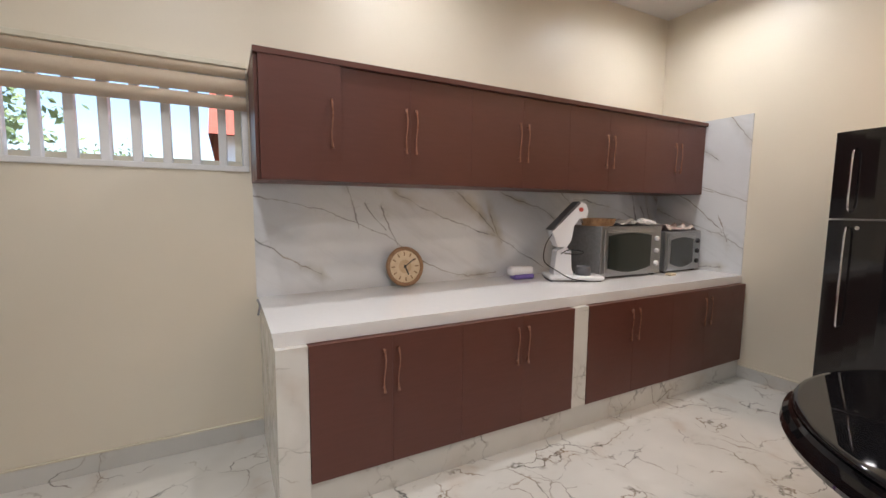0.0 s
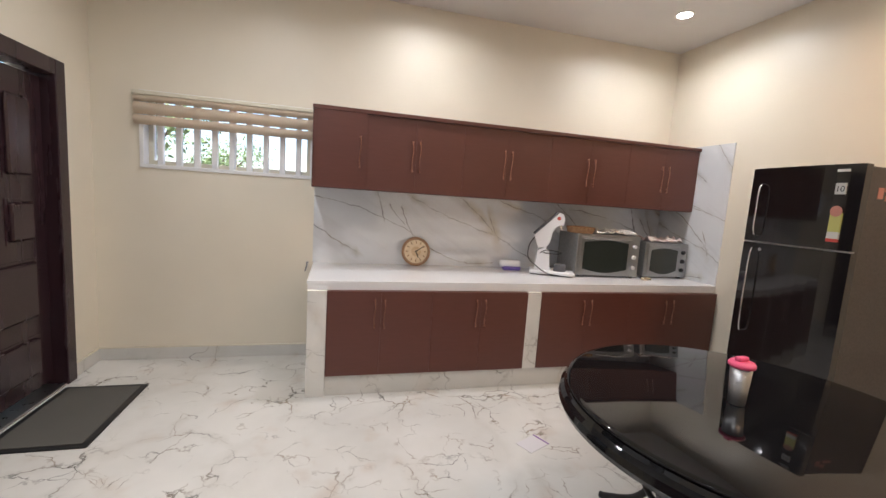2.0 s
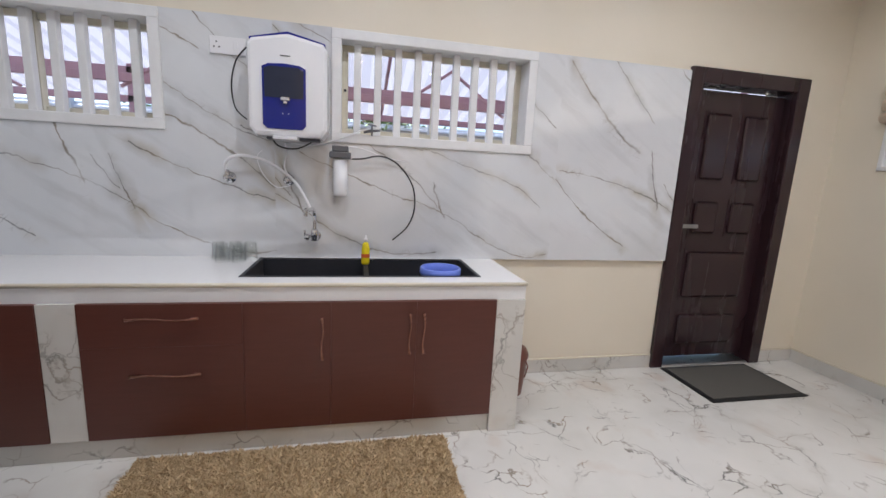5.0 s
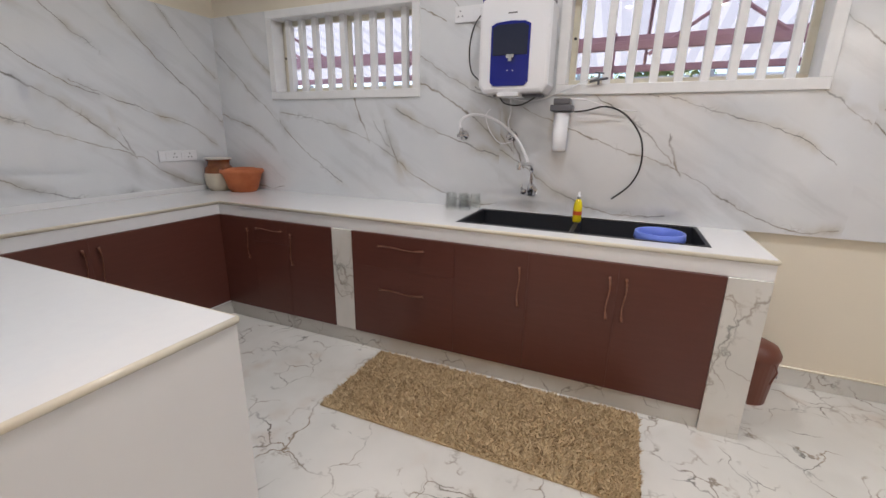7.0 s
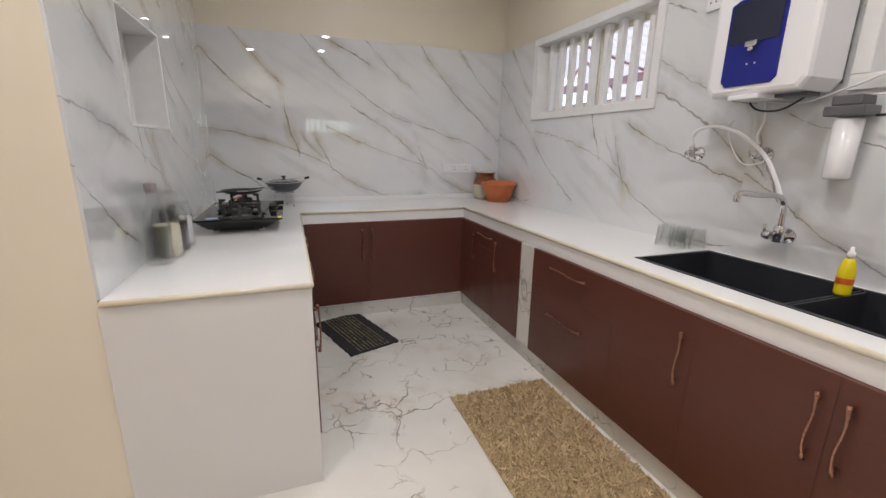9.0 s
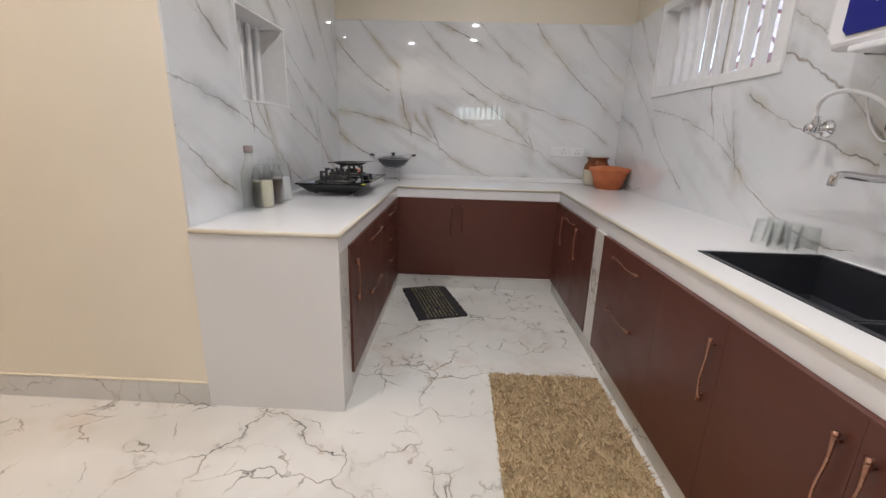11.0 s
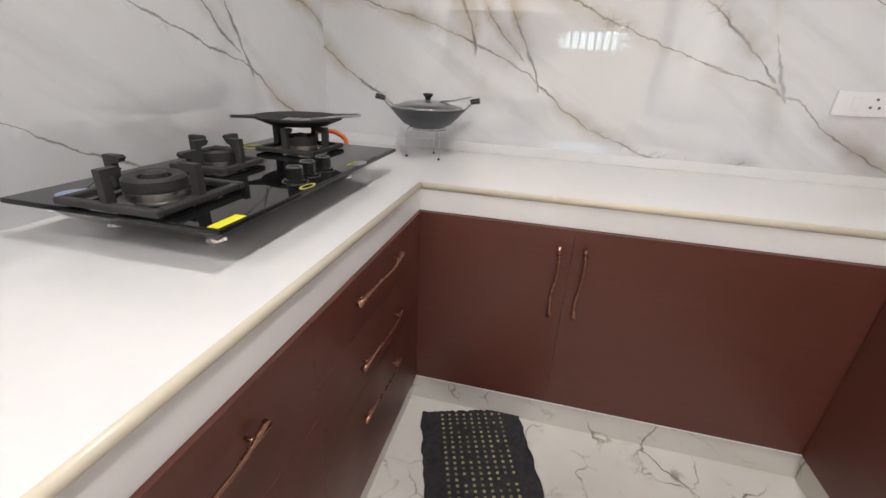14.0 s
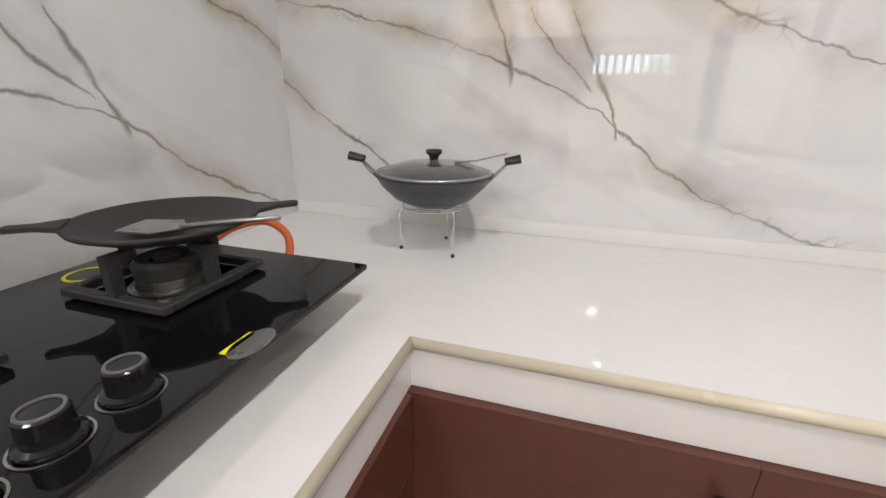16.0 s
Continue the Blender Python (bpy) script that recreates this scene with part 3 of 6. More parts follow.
def base_unit(label, axis, face, out, back, u0, u1, z0, z1, fronts, group):
    unit = thing("base_cabinet", label, "cabinet", group=group)
    carcass(unit, axis, face - out * 0.0205, back, u0 + 0.002, u1 - 0.002, z0 + 0.002, z1 - 0.002)
    for f in fronts:
        front(unit, axis, face, out, *f[:4], name=f[4], pulls=f[5])
    return unit


FW, FS, FE, FN = 0.620, 0.602, 1.874, 5.597   # door faces of the four runs
ZS, ZN, ZT, ZTN = 0.110, 0.153, 0.751, 0.777

BG = "base cabinets"
base_unit("dark red-brown laminate base cabinet, drawers between two narrow doors", "x", FW, 1, 0.05, 0.618, 1.55, ZS, ZT,
          [(0.606, 0.91, ZS, ZT, "door", [(0.87, 0.58, "v")]), (0.91, 1.20, 0.60, ZT, "drawer", [(1.06, 0.69, "h", 0.22)]), (0.91, 1.20, ZS, 0.60, "drawer", []),
           (1.20, 1.55, ZS, ZT, "door", [(1.24, 0.58, "v")])], BG)
base_unit("long red-brown laminate cabinet under the sink, two drawers, three doors", "x", FW, 1, 0.05, 1.70, 3.585, ZS, 0.665,
          [(1.70, 2.36, 0.55, ZT, "drawer", [(2.035, 0.685, "h", 0.29)]), (1.70, 2.36, ZS, 0.55, "drawer", [(2.035, 0.42, "h", 0.29)]),
           (2.36, 2.755, ZS, ZT, "door", [(2.715, 0.57, "v")]), (2.755, 3.17, ZS, ZT, "door", [(3.135, 0.585, "v")]), (3.17, 3.585, ZS, ZT, "door", [(3.205, 0.585, "v")])], BG)
base_unit("dark red-brown laminate base cabinet with two doors under the end worktop", "y", FS, 1, 0.05, FW - 0.03, FE + 0.03, ZS, ZT,
          [(FW - 0.028, 1.406, ZS, ZT, "door", [(1.369, 0.583, "v", 0.235)]), (1.406, FE + 0.028, ZS, ZT, "door", [(1.443, 0.583, "v", 0.235)])], BG)
base_unit("dark red-brown laminate base cabinet under the hob, drawers, narrow door", "x", FE, -1, 2.46, 0.628, 2.096, ZS, ZT,
          [(0.606, 1.255, 0.61, ZT, "drawer", [(0.96, 0.700, "h", 0.275)]), (0.606, 1.255, 0.44, 0.61, "drawer", [(0.95, 0.522, "h", 0.27)]), (0.606, 1.255, ZS, 0.44, "drawer", [(0.96, 0.365, "h", 0.25)]),
           (1.255, 1.91, 0.54, ZT, "drawer", [(1.56, 0.682, "h", 0.305)]), (1.255, 1.91, ZS, 0.54, "drawer", [(1.585, 0.383, "h", 0.31)]),
           (1.91, 2.096, ZS, ZT, "door", [(2.026, 0.563, "v")])], BG)
base_unit("dark red-brown laminate base cabinet with four doors under the appliance counter", "y", FN, -1, NY - 0.02, 1.732, 3.262, ZN, ZTN,
          [(1.732, 2.11, ZN, ZTN, "door", [(2.065, 0.615, "v")]), (2.11, 2.49, ZN, ZTN, "door", [(2.135, 0.615, "v")]),
           (2.49, 2.875, ZN, ZTN, "door", [(2.835, 0.615, "v")]), (2.875, 3.262, ZN, ZTN, "door", [(2.905, 0.615, "v")])], BG)
base_unit("dark red-brown laminate base cabinet with four doors beside the end wall", "y", FN, -1, NY - 0.02, 3.382, EX - 0.022, ZN, ZTN,
          [(3.382, 3.795, ZN, ZTN, "door", [(3.76, 0.615, "v")]), (3.795, 4.20, ZN, ZTN, "door", [(3.83, 0.615, "v")]),
           (4.20, 4.60, ZN, ZTN, "door", [(4.565, 0.615, "v")]), (4.60, EX - 0.022, ZN, ZTN, "door", [(4.64, 0.615, "v")])], BG)

# wall cabinets
UF = 6.005
upper = [(1.60, 1.985, [(1.935, 1.78, "v")]), (1.985, 2.775, [(2.345, 1.78, "v"), (2.405, 1.78, "v")]), (2.775, 3.565, [(3.13, 1.78, "v"), (3.195, 1.78, "v")]),
         (3.565, 4.36, [(3.925, 1.78, "v"), (3.995, 1.78, "v")]), (4.36, EX - 0.012, [(4.72, 1.78, "v"), (4.79, 1.78, "v")])]
for a, b, pulls in upper:
    unit = thing("wall_cabinet", "dark red-brown laminate wall cabinet with %s" % ("one door" if len(pulls) == 1 else "two doors"), "cabinet", group="wall cabinets")
    carcass(unit, "y", UF + 0.0205, NY - 0.011, a + 0.001, b - 0.001, 1.495, 2.071)
    if len(pulls) == 1:
        front(unit, "y", UF - 0.015, -1, a, b, 1.497, 2.071, pulls=pulls, length=0.24)
    else:
        mid = sum(p[0] for p in pulls) / 2
        front(unit, "y", UF, -1, a, mid, 1.497, 2.071, pulls=pulls[:1], length=0.24)
        front(unit, "y", UF, -1, mid, b, 1.497, 2.071, pulls=pulls[1:], length=0.24)
cornice = tagged(link_mesh("cornice", boxes(((1.580, UF - 0.018, 2.072), (EX, NY, 2.102)), bevel=0.003), BROWN), "dark red-brown board along the top of the wall cabinets", "trim")
side = tagged(link_mesh("side_panel", boxes(((1.582, UF + 0.004, 1.493), (1.5995, NY, 2.071)), bevel=0.001), BROWN), "dark red-brown end panel of the wall cabinets", "panel")


# worktops
SINK_HOLE = (0.03, 0.482, 2.32, 3.525)   # x, y


def worktop(name, label, outline, holes, aprons, edges):
    """A slab cut to an outline, aprons under its edge and a rounded nosing along it."""
    top = thing(name, label, "worktop")
    bm = bmesh.new()
    x0, x1 = min(p[0] for p in outline), max(p[0] for p in outline)
    y0, y1 = min(p[1] for p in outline), max(p[1] for p in outline)
    for a, b, c, d in cells(x0, x1, y0, y1, holes):
        box(bm, (a, c, TOP - 0.02), (b, d, TOP))
    bmesh.ops.remove_doubles(bm, verts=bm.verts[:], dist=1e-5)
    seen = {}
    for f in bm.faces[:]:
        seen.setdefault(tuple(round(q, 4) for q in f.calc_center_median()), []).append(f)
    double = [f for fs in seen.values() if len(fs) > 1 for f in fs]
    bmesh.ops.delete(bm, geom=double, context="FACES_ONLY") if double else None
    part("slab", bm, WHITETOP, top)
    for a, b in aprons:
        part("apron", boxes((a, b)), WHITETOP, top, "white stone apron under the worktop edge")
    for e in edges:
        part("nosing", tube(e, 0.0105, 10), NOSING, top, "rounded cream stone edge", smooth=True)
    return top


T0 = TOP - 0.02
x0, x1, sy0, sy1 = SINK_HOLE
WEND, WE, SE, EE, EEND = 3.746, 0.600, 0.585, 1.885, 2.250
worktop("worktop_sink_side", "white polished quartz worktop around three sides of the kitchen",
        [(0, 0), (PX, WEND)], [(x0, x1, sy0, sy1), (WE, EE, SE, WEND), (EE - 1e-3, PX, EEND, WEND)],
        [((WE - 0.02, SE - 0.02, ZT + 0.001), (WE + 0.002, WEND, T0)), ((WE + 0.002, SE - 0.02, ZT + 0.001), (EE, SE + 0.002, T0)), ((EE - 0.002, SE + 0.002, ZT + 0.001), (EE + 0.02, EEND - 0.020, T0)),
         ((0.0, WEND - 0.02, ZT + 0.001), (WE - 0.02, WEND - 0.001, T0))],
        [[(0.0, WEND, TOP - 0.010), (WE, WEND, TOP - 0.010)], [(WE, WEND, TOP - 0.010), (WE, SE, TOP - 0.010)],
         [(WE, SE, TOP - 0.010), (EE, SE, TOP - 0.010)], [(EE, SE, TOP - 0.010), (EE, EEND, TOP - 0.010)], [(EE, EEND, TOP - 0.010), (PX, EEND, TOP - 0.010)]])
worktop("worktop_appliances", "white polished quartz worktop carrying the ovens",
        [(1.592, 5.635), (EX - 0.01, NY - 0.01)], [],
        [((1.597, 5.637, ZTN + 0.001), (EX - 0.01, 5.657, T0)), ((1.597, 5.657, ZTN + 0.001), (1.617, NY - 0.01, T0))], [])

# low stone upstand between the worktop and the wall cladding
tagged(link_mesh("worktop_upstand", boxes(((0.0047, 0.0005, TOP + 0.0005), (PX - 0.0047, 0.0045, TOP + 0.040)), bevel=0.0005), WHITETOP), "low white stone upstand behind the worktop", "trim", kind="structure")

# masonry piers, plinths and end panels
pier = lambda name, a, b, mat=PLINTH, label="marble clad pier between the cabinets": tagged(link_mesh(name, boxes((a, b), bevel=0.001), mat), label, "pier", kind="structure")
pier("pier", (0.03, 3.587, 0), (FW - 0.004, WEND - 0.002, ZT))
pier("pier", (0.03, 1.552, ZS), (FW - 0.004, 1.698, ZT))
pier("pier", (EE + 0.001, 2.098, 0), (PX, EEND - 0.0205, ZT))
pier("end_panel", (EE - 0.001, EEND - 0.0195, 0), (PX + 0.010, EEND - 0.002, T0), ENDWHITE, "plain white tiled end panel of the hob counter")
pier("pier", (1.60, FN + 0.004, 0), (1.73, NY - 0.012, ZTN))
pier("pier", (3.264, FN + 0.004, ZN), (3.380, NY - 0.012, ZTN))
pier("plinth", (0.03, SE + 0.008, 0), (WE - 0.004, 3.586, ZS - 0.001), GREYMARBLE, "marble plinth under the cabinets")
pier("plinth", (0.03, 0.03, 0), (PX - 0.02, SE + 0.007, ZS - 0.001), GREYMARBLE, "marble plinth under the cabinets")
pier("plinth", (EE + 0.008, SE + 0.008, 0), (PX - 0.02, 2.097, ZS - 0.001), GREYMARBLE, "marble plinth under the cabinets")
pier("plinth", (1.731, FN + 0.02, 0), (EX - 0.013, NY - 0.012, ZN - 0.001), GREYMARBLE, "marble plinth under the cabinets")
pier("plinth_edge", (WE - 0.003, SE + 0.008, ZS - 0.008), (WE + 0.004, 3.586, ZS - 0.001), WHITE, "white bead along the plinth")
pier("plinth_edge", (WE + 0.004, SE + 0.008, ZS - 0.008), (EE, SE + 0.015, ZS - 0.001), WHITE, "white bead along the plinth")


# ---- sink side ----
sink = thing("sink", "black quartz double bowl sink set in the worktop", "sink")
ym = (sy0 + sy1) / 2
for a, b in ((sy0 + 0.012, ym - 0.012), (ym + 0.012, sy1 - 0.012)):
    bm = bmesh.new()
    rings = []
    for inset, z in ((-0.008, TOP - 0.172), (-0.008, TOP - 0.002), (0.0, TOP - 0.002), (0.004, TOP - 0.150), (0.018, TOP - 0.165)):
        rings.append([bm.verts.new(v) for v in ((x0 + 0.012 + inset, a + inset, z), (x1 - 0.012 - inset, a + inset, z), (x1 - 0.012 - inset, b - inset, z), (x0 + 0.012 + inset, b - inset, z))])
    for p, q in zip(rings, rings[1:]):
        for i in range(4):
            bm.faces.new((p[i], p[(i + 1) % 4], q[(i + 1) % 4], q[i]))
    bm.faces.new(rings[0]), bm.faces.new(rings[-1])
    part("bowl", bm, SINK, sink)
part("rim", boxes(((x0 - 0.006, sy0 - 0.006, TOP), (x1 + 0.006, sy0 + 0.012, TOP + 0.003)), ((x0 - 0.006, sy1 - 0.012, TOP), (x1 + 0.006, sy1 + 0.006, TOP + 0.003)),
     ((x0 - 0.006, sy0 + 0.012, TOP), (x0 + 0.012, sy1 - 0.012, TOP + 0.003)), ((x1 - 0.012, sy0 + 0.012, TOP), (x1 + 0.006, sy1 - 0.012, TOP + 0.003)),
     ((x0 + 0.012, ym - 0.012, TOP - 0.012), (x1 - 0.012, ym + 0.012, TOP - 0.006))), SINK, sink)
for yy in ((sy0 + ym) / 2, (sy1 + ym) / 2):
    part("drain", lathe([(0.0, 0), (0.03, 0.0), (0.045, 0.003), (0.045, 0)], 24, m=Matrix.Translation(((x0 + x1) / 2, yy, TOP - 0.1645))), CHROME, sink, "chrome drain")

tap = thing("wall_tap", "chrome wall-mounted swan neck tap fixed to the marble", "tap")
part("flange", lathe([(0, 0.0), (0.032, 0), (0.03, 0.008), (0.016, 0.014), (0.016, 0.05), (0, 0.05)], 24, m=pose(0.0, 2.625, 0.975, 0, 90, 0)), CHROME, tap, smooth=True)
part("body", lathe([(0, -0.03), (0.021, -0.03), (0.021, 0.03), (0.015, 0.04), (0, 0.04)], 20, m=pose(0.06, 2.625, 0.985, 0, 0, 0)), CHROME, tap, smooth=True)
part("spout", tube(curve([(0.06, 2.625, 1.0), (0.062, 2.625, 1.08), (0.075, 2.623, 1.125), (0.12, 2.62, 1.145), (0.22, 2.612, 1.150), (0.29, 2.607, 1.158), (0.315, 2.606, 1.150), (0.318, 2.606, 1.125)]), 0.0115, 14), CHROME, tap, smooth=True)
part("knob", lathe([(0, 0), (0.018, 0), (0.02, 0.01), (0.017, 0.028), (0, 0.03)], 12, m=pose(0.06, 2.595, 0.975, 90, 0, 0)), CHROME, tap, smooth=True)
part("lever", tube([(0.06, 2.57, 0.98), (0.064, 2.568, 1.02)], 0.006, 8), CHROME, tap, smooth=True)


def angle_valve(y, z):
    v = thing("angle_valve", "small chrome angle valve on the marble wall", "valve", group="angle valves")
    part("flange", lathe([(0, 0), (0.033, 0), (0.030, 0.008), (0.012, 0.012), (0.012, 0.05), (0, 0.05)], 24, m=pose(0, y, z, 0, 90, 0)), CHROME, v, smooth=True)
    part("body", lathe([(0, -0.018), (0.014, -0.018), (0.014, 0.03), (0.01, 0.034), (0.01, 0.045), (0, 0.045)], 16, m=pose(0.05, y, z, 0, 0, 0)), CHROME, v, smooth=True)
    part("knob", lathe([(0, 0), (0.017, 0), (0.019, 0.006), (0.017, 0.02), (0, 0.022)], 10, m=pose(0.06, y, z, 0, 90, 0)), CHROME, v, smooth=True)
    return v


angle_valve(2.16, 1.30)
angle_valve(2.477, 1.30)


def cable(name, label, pts, r, mat, category="hose"):
    return tagged(link_mesh(name, tube(curve(pts, 8), r, 8), mat, smooth=True), label, category)


cable("water_hose", "white braided hose looping from the valve to the tap", [(0.05, 2.155, 1.33), (0.052, 2.150, 1.38), (0.06, 2.190, 1.415), (0.06, 2.270, 1.425), (0.06, 2.390, 1.39), (0.06, 2.510, 1.30), (0.06, 2.580, 1.19), (0.06, 2.600, 1.14)], 0.0085, PLASTIC)
cable("water_pipe", "thin white pipe from the purifier to the valve", [(0.05, 2.475, 1.335), (0.05, 2.460, 1.38), (0.04, 2.470, 1.45), (0.05, 2.460, 1.54)], 0.005, PLASTIC)
cable("water_pipe", "thin white pipe coiled behind the tap", [(0.03, 2.490, 1.27), (0.03, 2.410, 1.26), (0.025, 2.340, 1.33), (0.025, 2.310, 1.42), (0.03, 2.340, 1.46)], 0.003, PLASTIC)
cable("water_pipe", "thin white pipe from the filter over the sill", [(0.05, 2.410, 1.53), (0.05, 2.590, 1.50), (0.04, 2.750, 1.545), (0.02, 2.870, 1.60), (0.03, 2.970, 1.63)], 0.004, PLASTIC)
cable("water_pipe", "thin white pipe under the window frame", [(0.05, 2.810, 1.51), (0.045, 2.900, 1.50), (0.03, 3.030, 1.46), (0.025, 3.170, 1.44)], 0.003, PLASTIC)
cable("drain_pipe", "thin black pipe curling down over the worktop", [(0.05, 2.836, 1.44), (0.05, 2.900, 1.445), (0.05, 3.004, 1.465), (0.05, 3.108, 1.42), (0.05, 3.196, 1.30), (0.05, 3.212, 1.16), (0.05, 3.172, 1.05), (0.05, 3.084, 0.965)], 0.0045, BLACK)
cable("power_cable", "black cable from the socket to the purifier", [(0.02, 2.270, 2.0), (0.04, 2.220, 1.92), (0.04, 2.195, 1.80), (0.04, 2.210, 1.68), (0.05, 2.270, 1.62)], 0.004, BLACK, "cable")
cable("power_cable", "black cable under the purifier", [(0.06, 2.390, 1.55), (0.05, 2.430, 1.49), (0.05, 2.530, 1.48), (0.06, 2.630, 1.53)], 0.004, BLACK, "cable")

sill_valve = thing("pipe_valve", "small grey plastic cross valve on the white pipe at the window", "valve")
part("body", tube([(0.03, 2.90, 1.596), (0.03, 2.94, 1.607), (0.03, 2.995, 1.612)], [0.006, 0.009, 0.006], 10), GREYPLASTIC, sill_valve, smooth=True)
part("cross_arm", tube([(0.03, 2.947, 1.580), (0.03, 2.947, 1.640)], 0.006, 8), GREYPLASTIC, sill_valve)
part("lever", tube([(0.032, 2.925, 1.645), (0.032, 2.972, 1.636)], 0.0045, 8), GREYPLASTIC, sill_valve)

# water purifier
pur = thing("water_purifier", "white and deep blue wall-mounted water purifier", "water purifier")
PY0, PY1, PZ0, PZ1, PD = 2.315, 2.705, 1.532, 2.025, 0.22
prof = [(PY0 + 0.03, PZ0), (PY1 - 0.03, PZ0), (PY1, PZ0 + 0.04), (PY1, PZ1 - 0.05), (PY1 - 0.02, PZ1 - 0.02), ((PY0 + PY1) / 2, PZ1 + 0.015), (PY0 + 0.02, PZ1 - 0.02), (PY0, PZ1 - 0.05), (PY0, PZ0 + 0.04)]
part("housing", extrude_outline(prof, PD - 0.03, lambda u, v, w: (0.03 + w, u, v), bevel=0.02), PLASTIC, pur)
part("back_plate", boxes(((0.0, PY0 + 0.04, PZ0 + 0.03), (0.0295, PY1 - 0.012, PZ1 - 0.05))), GREYPLASTIC, pur)
cap = [(PY0 + 0.01, PZ1 - 0.028), ((PY0 + PY1) / 2, PZ1 + 0.008), (PY1 - 0.01, PZ1 - 0.028), (PY1 - 0.01, PZ1 - 0.016), ((PY0 + PY1) / 2, PZ1 + 0.026), (PY0 + 0.01, PZ1 - 0.016)]
part("top_trim", extrude_outline(cap, PD - 0.06, lambda u, v, w: (0.04 + w, u, v)), BLUE, pur, "deep blue top edge")
c0, c1 = PY0 + 0.072, PY1 - 0.105
rec = [(c0 + 0.02, PZ0 + 0.035), (c1 - 0.02, PZ0 + 0.035), (c1, PZ0 + 0.055), (c1, PZ1 - 0.155), (c1 - 0.03, PZ1 - 0.14), ((c0 + c1) / 2, PZ1 - 0.135), (c0 + 0.03, PZ1 - 0.14), (c0, PZ1 - 0.155), (c0, PZ0 + 0.055)]
part("front_panel", extrude_outline(rec, 0.006, lambda u, v, w: (PD + w, u, v), bevel=0.002), BLUE, pur, "glossy deep blue front")
win = [(c0 + 0.012, PZ0 + 0.19), (c1 - 0.012, PZ0 + 0.19), (c1 - 0.01, PZ1 - 0.165), (c1 - 0.035, PZ1 - 0.152), (c0 + 0.035, PZ1 - 0.152), (c0 + 0.01, PZ1 - 0.165)]
part("tank_window", extrude_outline(win, 0.004, lambda u, v, w: (PD + 0.006 + w, u, v), bevel=0.001), NAVYGLASS, pur, "dark clear tank window")
part("spigot", boxes(((PD + 0.006, 2.478, 1.705), (PD + 0.03, 2.522, 1.725)), ((PD + 0.014, 2.490, 1.69), (PD + 0.028, 2.510, 1.705)), bevel=0.003), CHROME, pur)
for yy in (2.485, 2.515):
    part("indicator", lathe([(0, 0), (0.003, 0), (0.003, 0.002), (0, 0.002)], 8, m=pose(PD + 0.006, yy, 1.645, 0, 90, 0)), PLASTIC, pur)
part("drip_tray", boxes(((0.08, PY0 + 0.12, PZ0 - 0.018), (PD + 0.015, PY1 - 0.15, PZ0)), bevel=0.003), PLASTIC, pur)
part("base_trim", boxes(((0.06, PY0 + 0.07, PZ0 - 0.014), (0.14, PY1 - 0.04, PZ0)), bevel=0.003), GREYPLASTIC, pur)
part("name_bar", boxes(((PD, 2.475, 1.925), (PD + 0.001, 2.525, 1.931))), GREYPLASTIC, pur)

filt = thing("sediment_filter", "white filter cartridge hung under a dark grey head", "water filter")
part("head", boxes(((0.01, 2.71, 1.44), (0.11, 2.83, 1.475)), ((0.02, 2.725, 1.475), (0.10, 2.815, 1.510)), bevel=0.006, segs=2), GREYPLASTIC, filt)
part("cartridge", lathe([(0, 1.22), (0.034, 1.22), (0.04, 1.23), (0.043, 1.43), (0, 1.43)], 28, m=Matrix.Translation((0.06, 2.77, 0))), PLASTIC, filt, smooth=True)
part("bracket", boxes(((0.0, 2.735, 1.44), (0.01, 2.805, 1.50))), STEEL, filt)

soc = GREYPLASTIC


def socket_plate(name, label, axis, c, w, h, holes):
    """A white switch plate on a wall; holes: offsets of the sockets, switches as small rockers."""
    s = thing(name, label, "socket")
    cx, cy, cz = c

    def b(u0, u1, v0, v1, d0, d1):
        return ((cx + d0, cy + u0, cz + v0), (cx + d1, cy + u1, cz + v1)) if axis == "x" else ((cx + u0, cy + d0, cz + v0), (cx + u1, cy + d1, cz + v1))

    part("plate", boxes(b(-w / 2, w / 2, -h / 2, h / 2, 0, 0.012), bevel=0.003, segs=2), PLASTIC, s)
    for u, kind in holes:
        if kind == "socket":
            part("pin_hole", boxes(*[b(u + a - 0.004, u + a + 0.004, q - 0.004, q + 0.004, 0.012, 0.0125) for a, q in ((0, 0.016), (-0.013, -0.010), (0.013, -0.010))]), GREYPLASTIC, s)
        else:
            part("rocker", boxes(b(u - 0.012, u + 0.012, -0.022, 0.022, 0.012, 0.017), bevel=0.002), PLASTIC, s)
    return s


socket_plate("wall_socket", "white socket plate with a switch above the sink", "x", (0.0, 2.175, 2.0), 0.18, 0.09, [(-0.055, "socket"), (0.04, "rocker")])
socket_plate("wall_socket", "white double socket plate on the marble", "y", (0.437, 0.0, 1.119), 0.297, 0.08, [(-0.09, "socket"), (0.03, "socket"), (-0.03, "rocker"), (0.09, "rocker")])

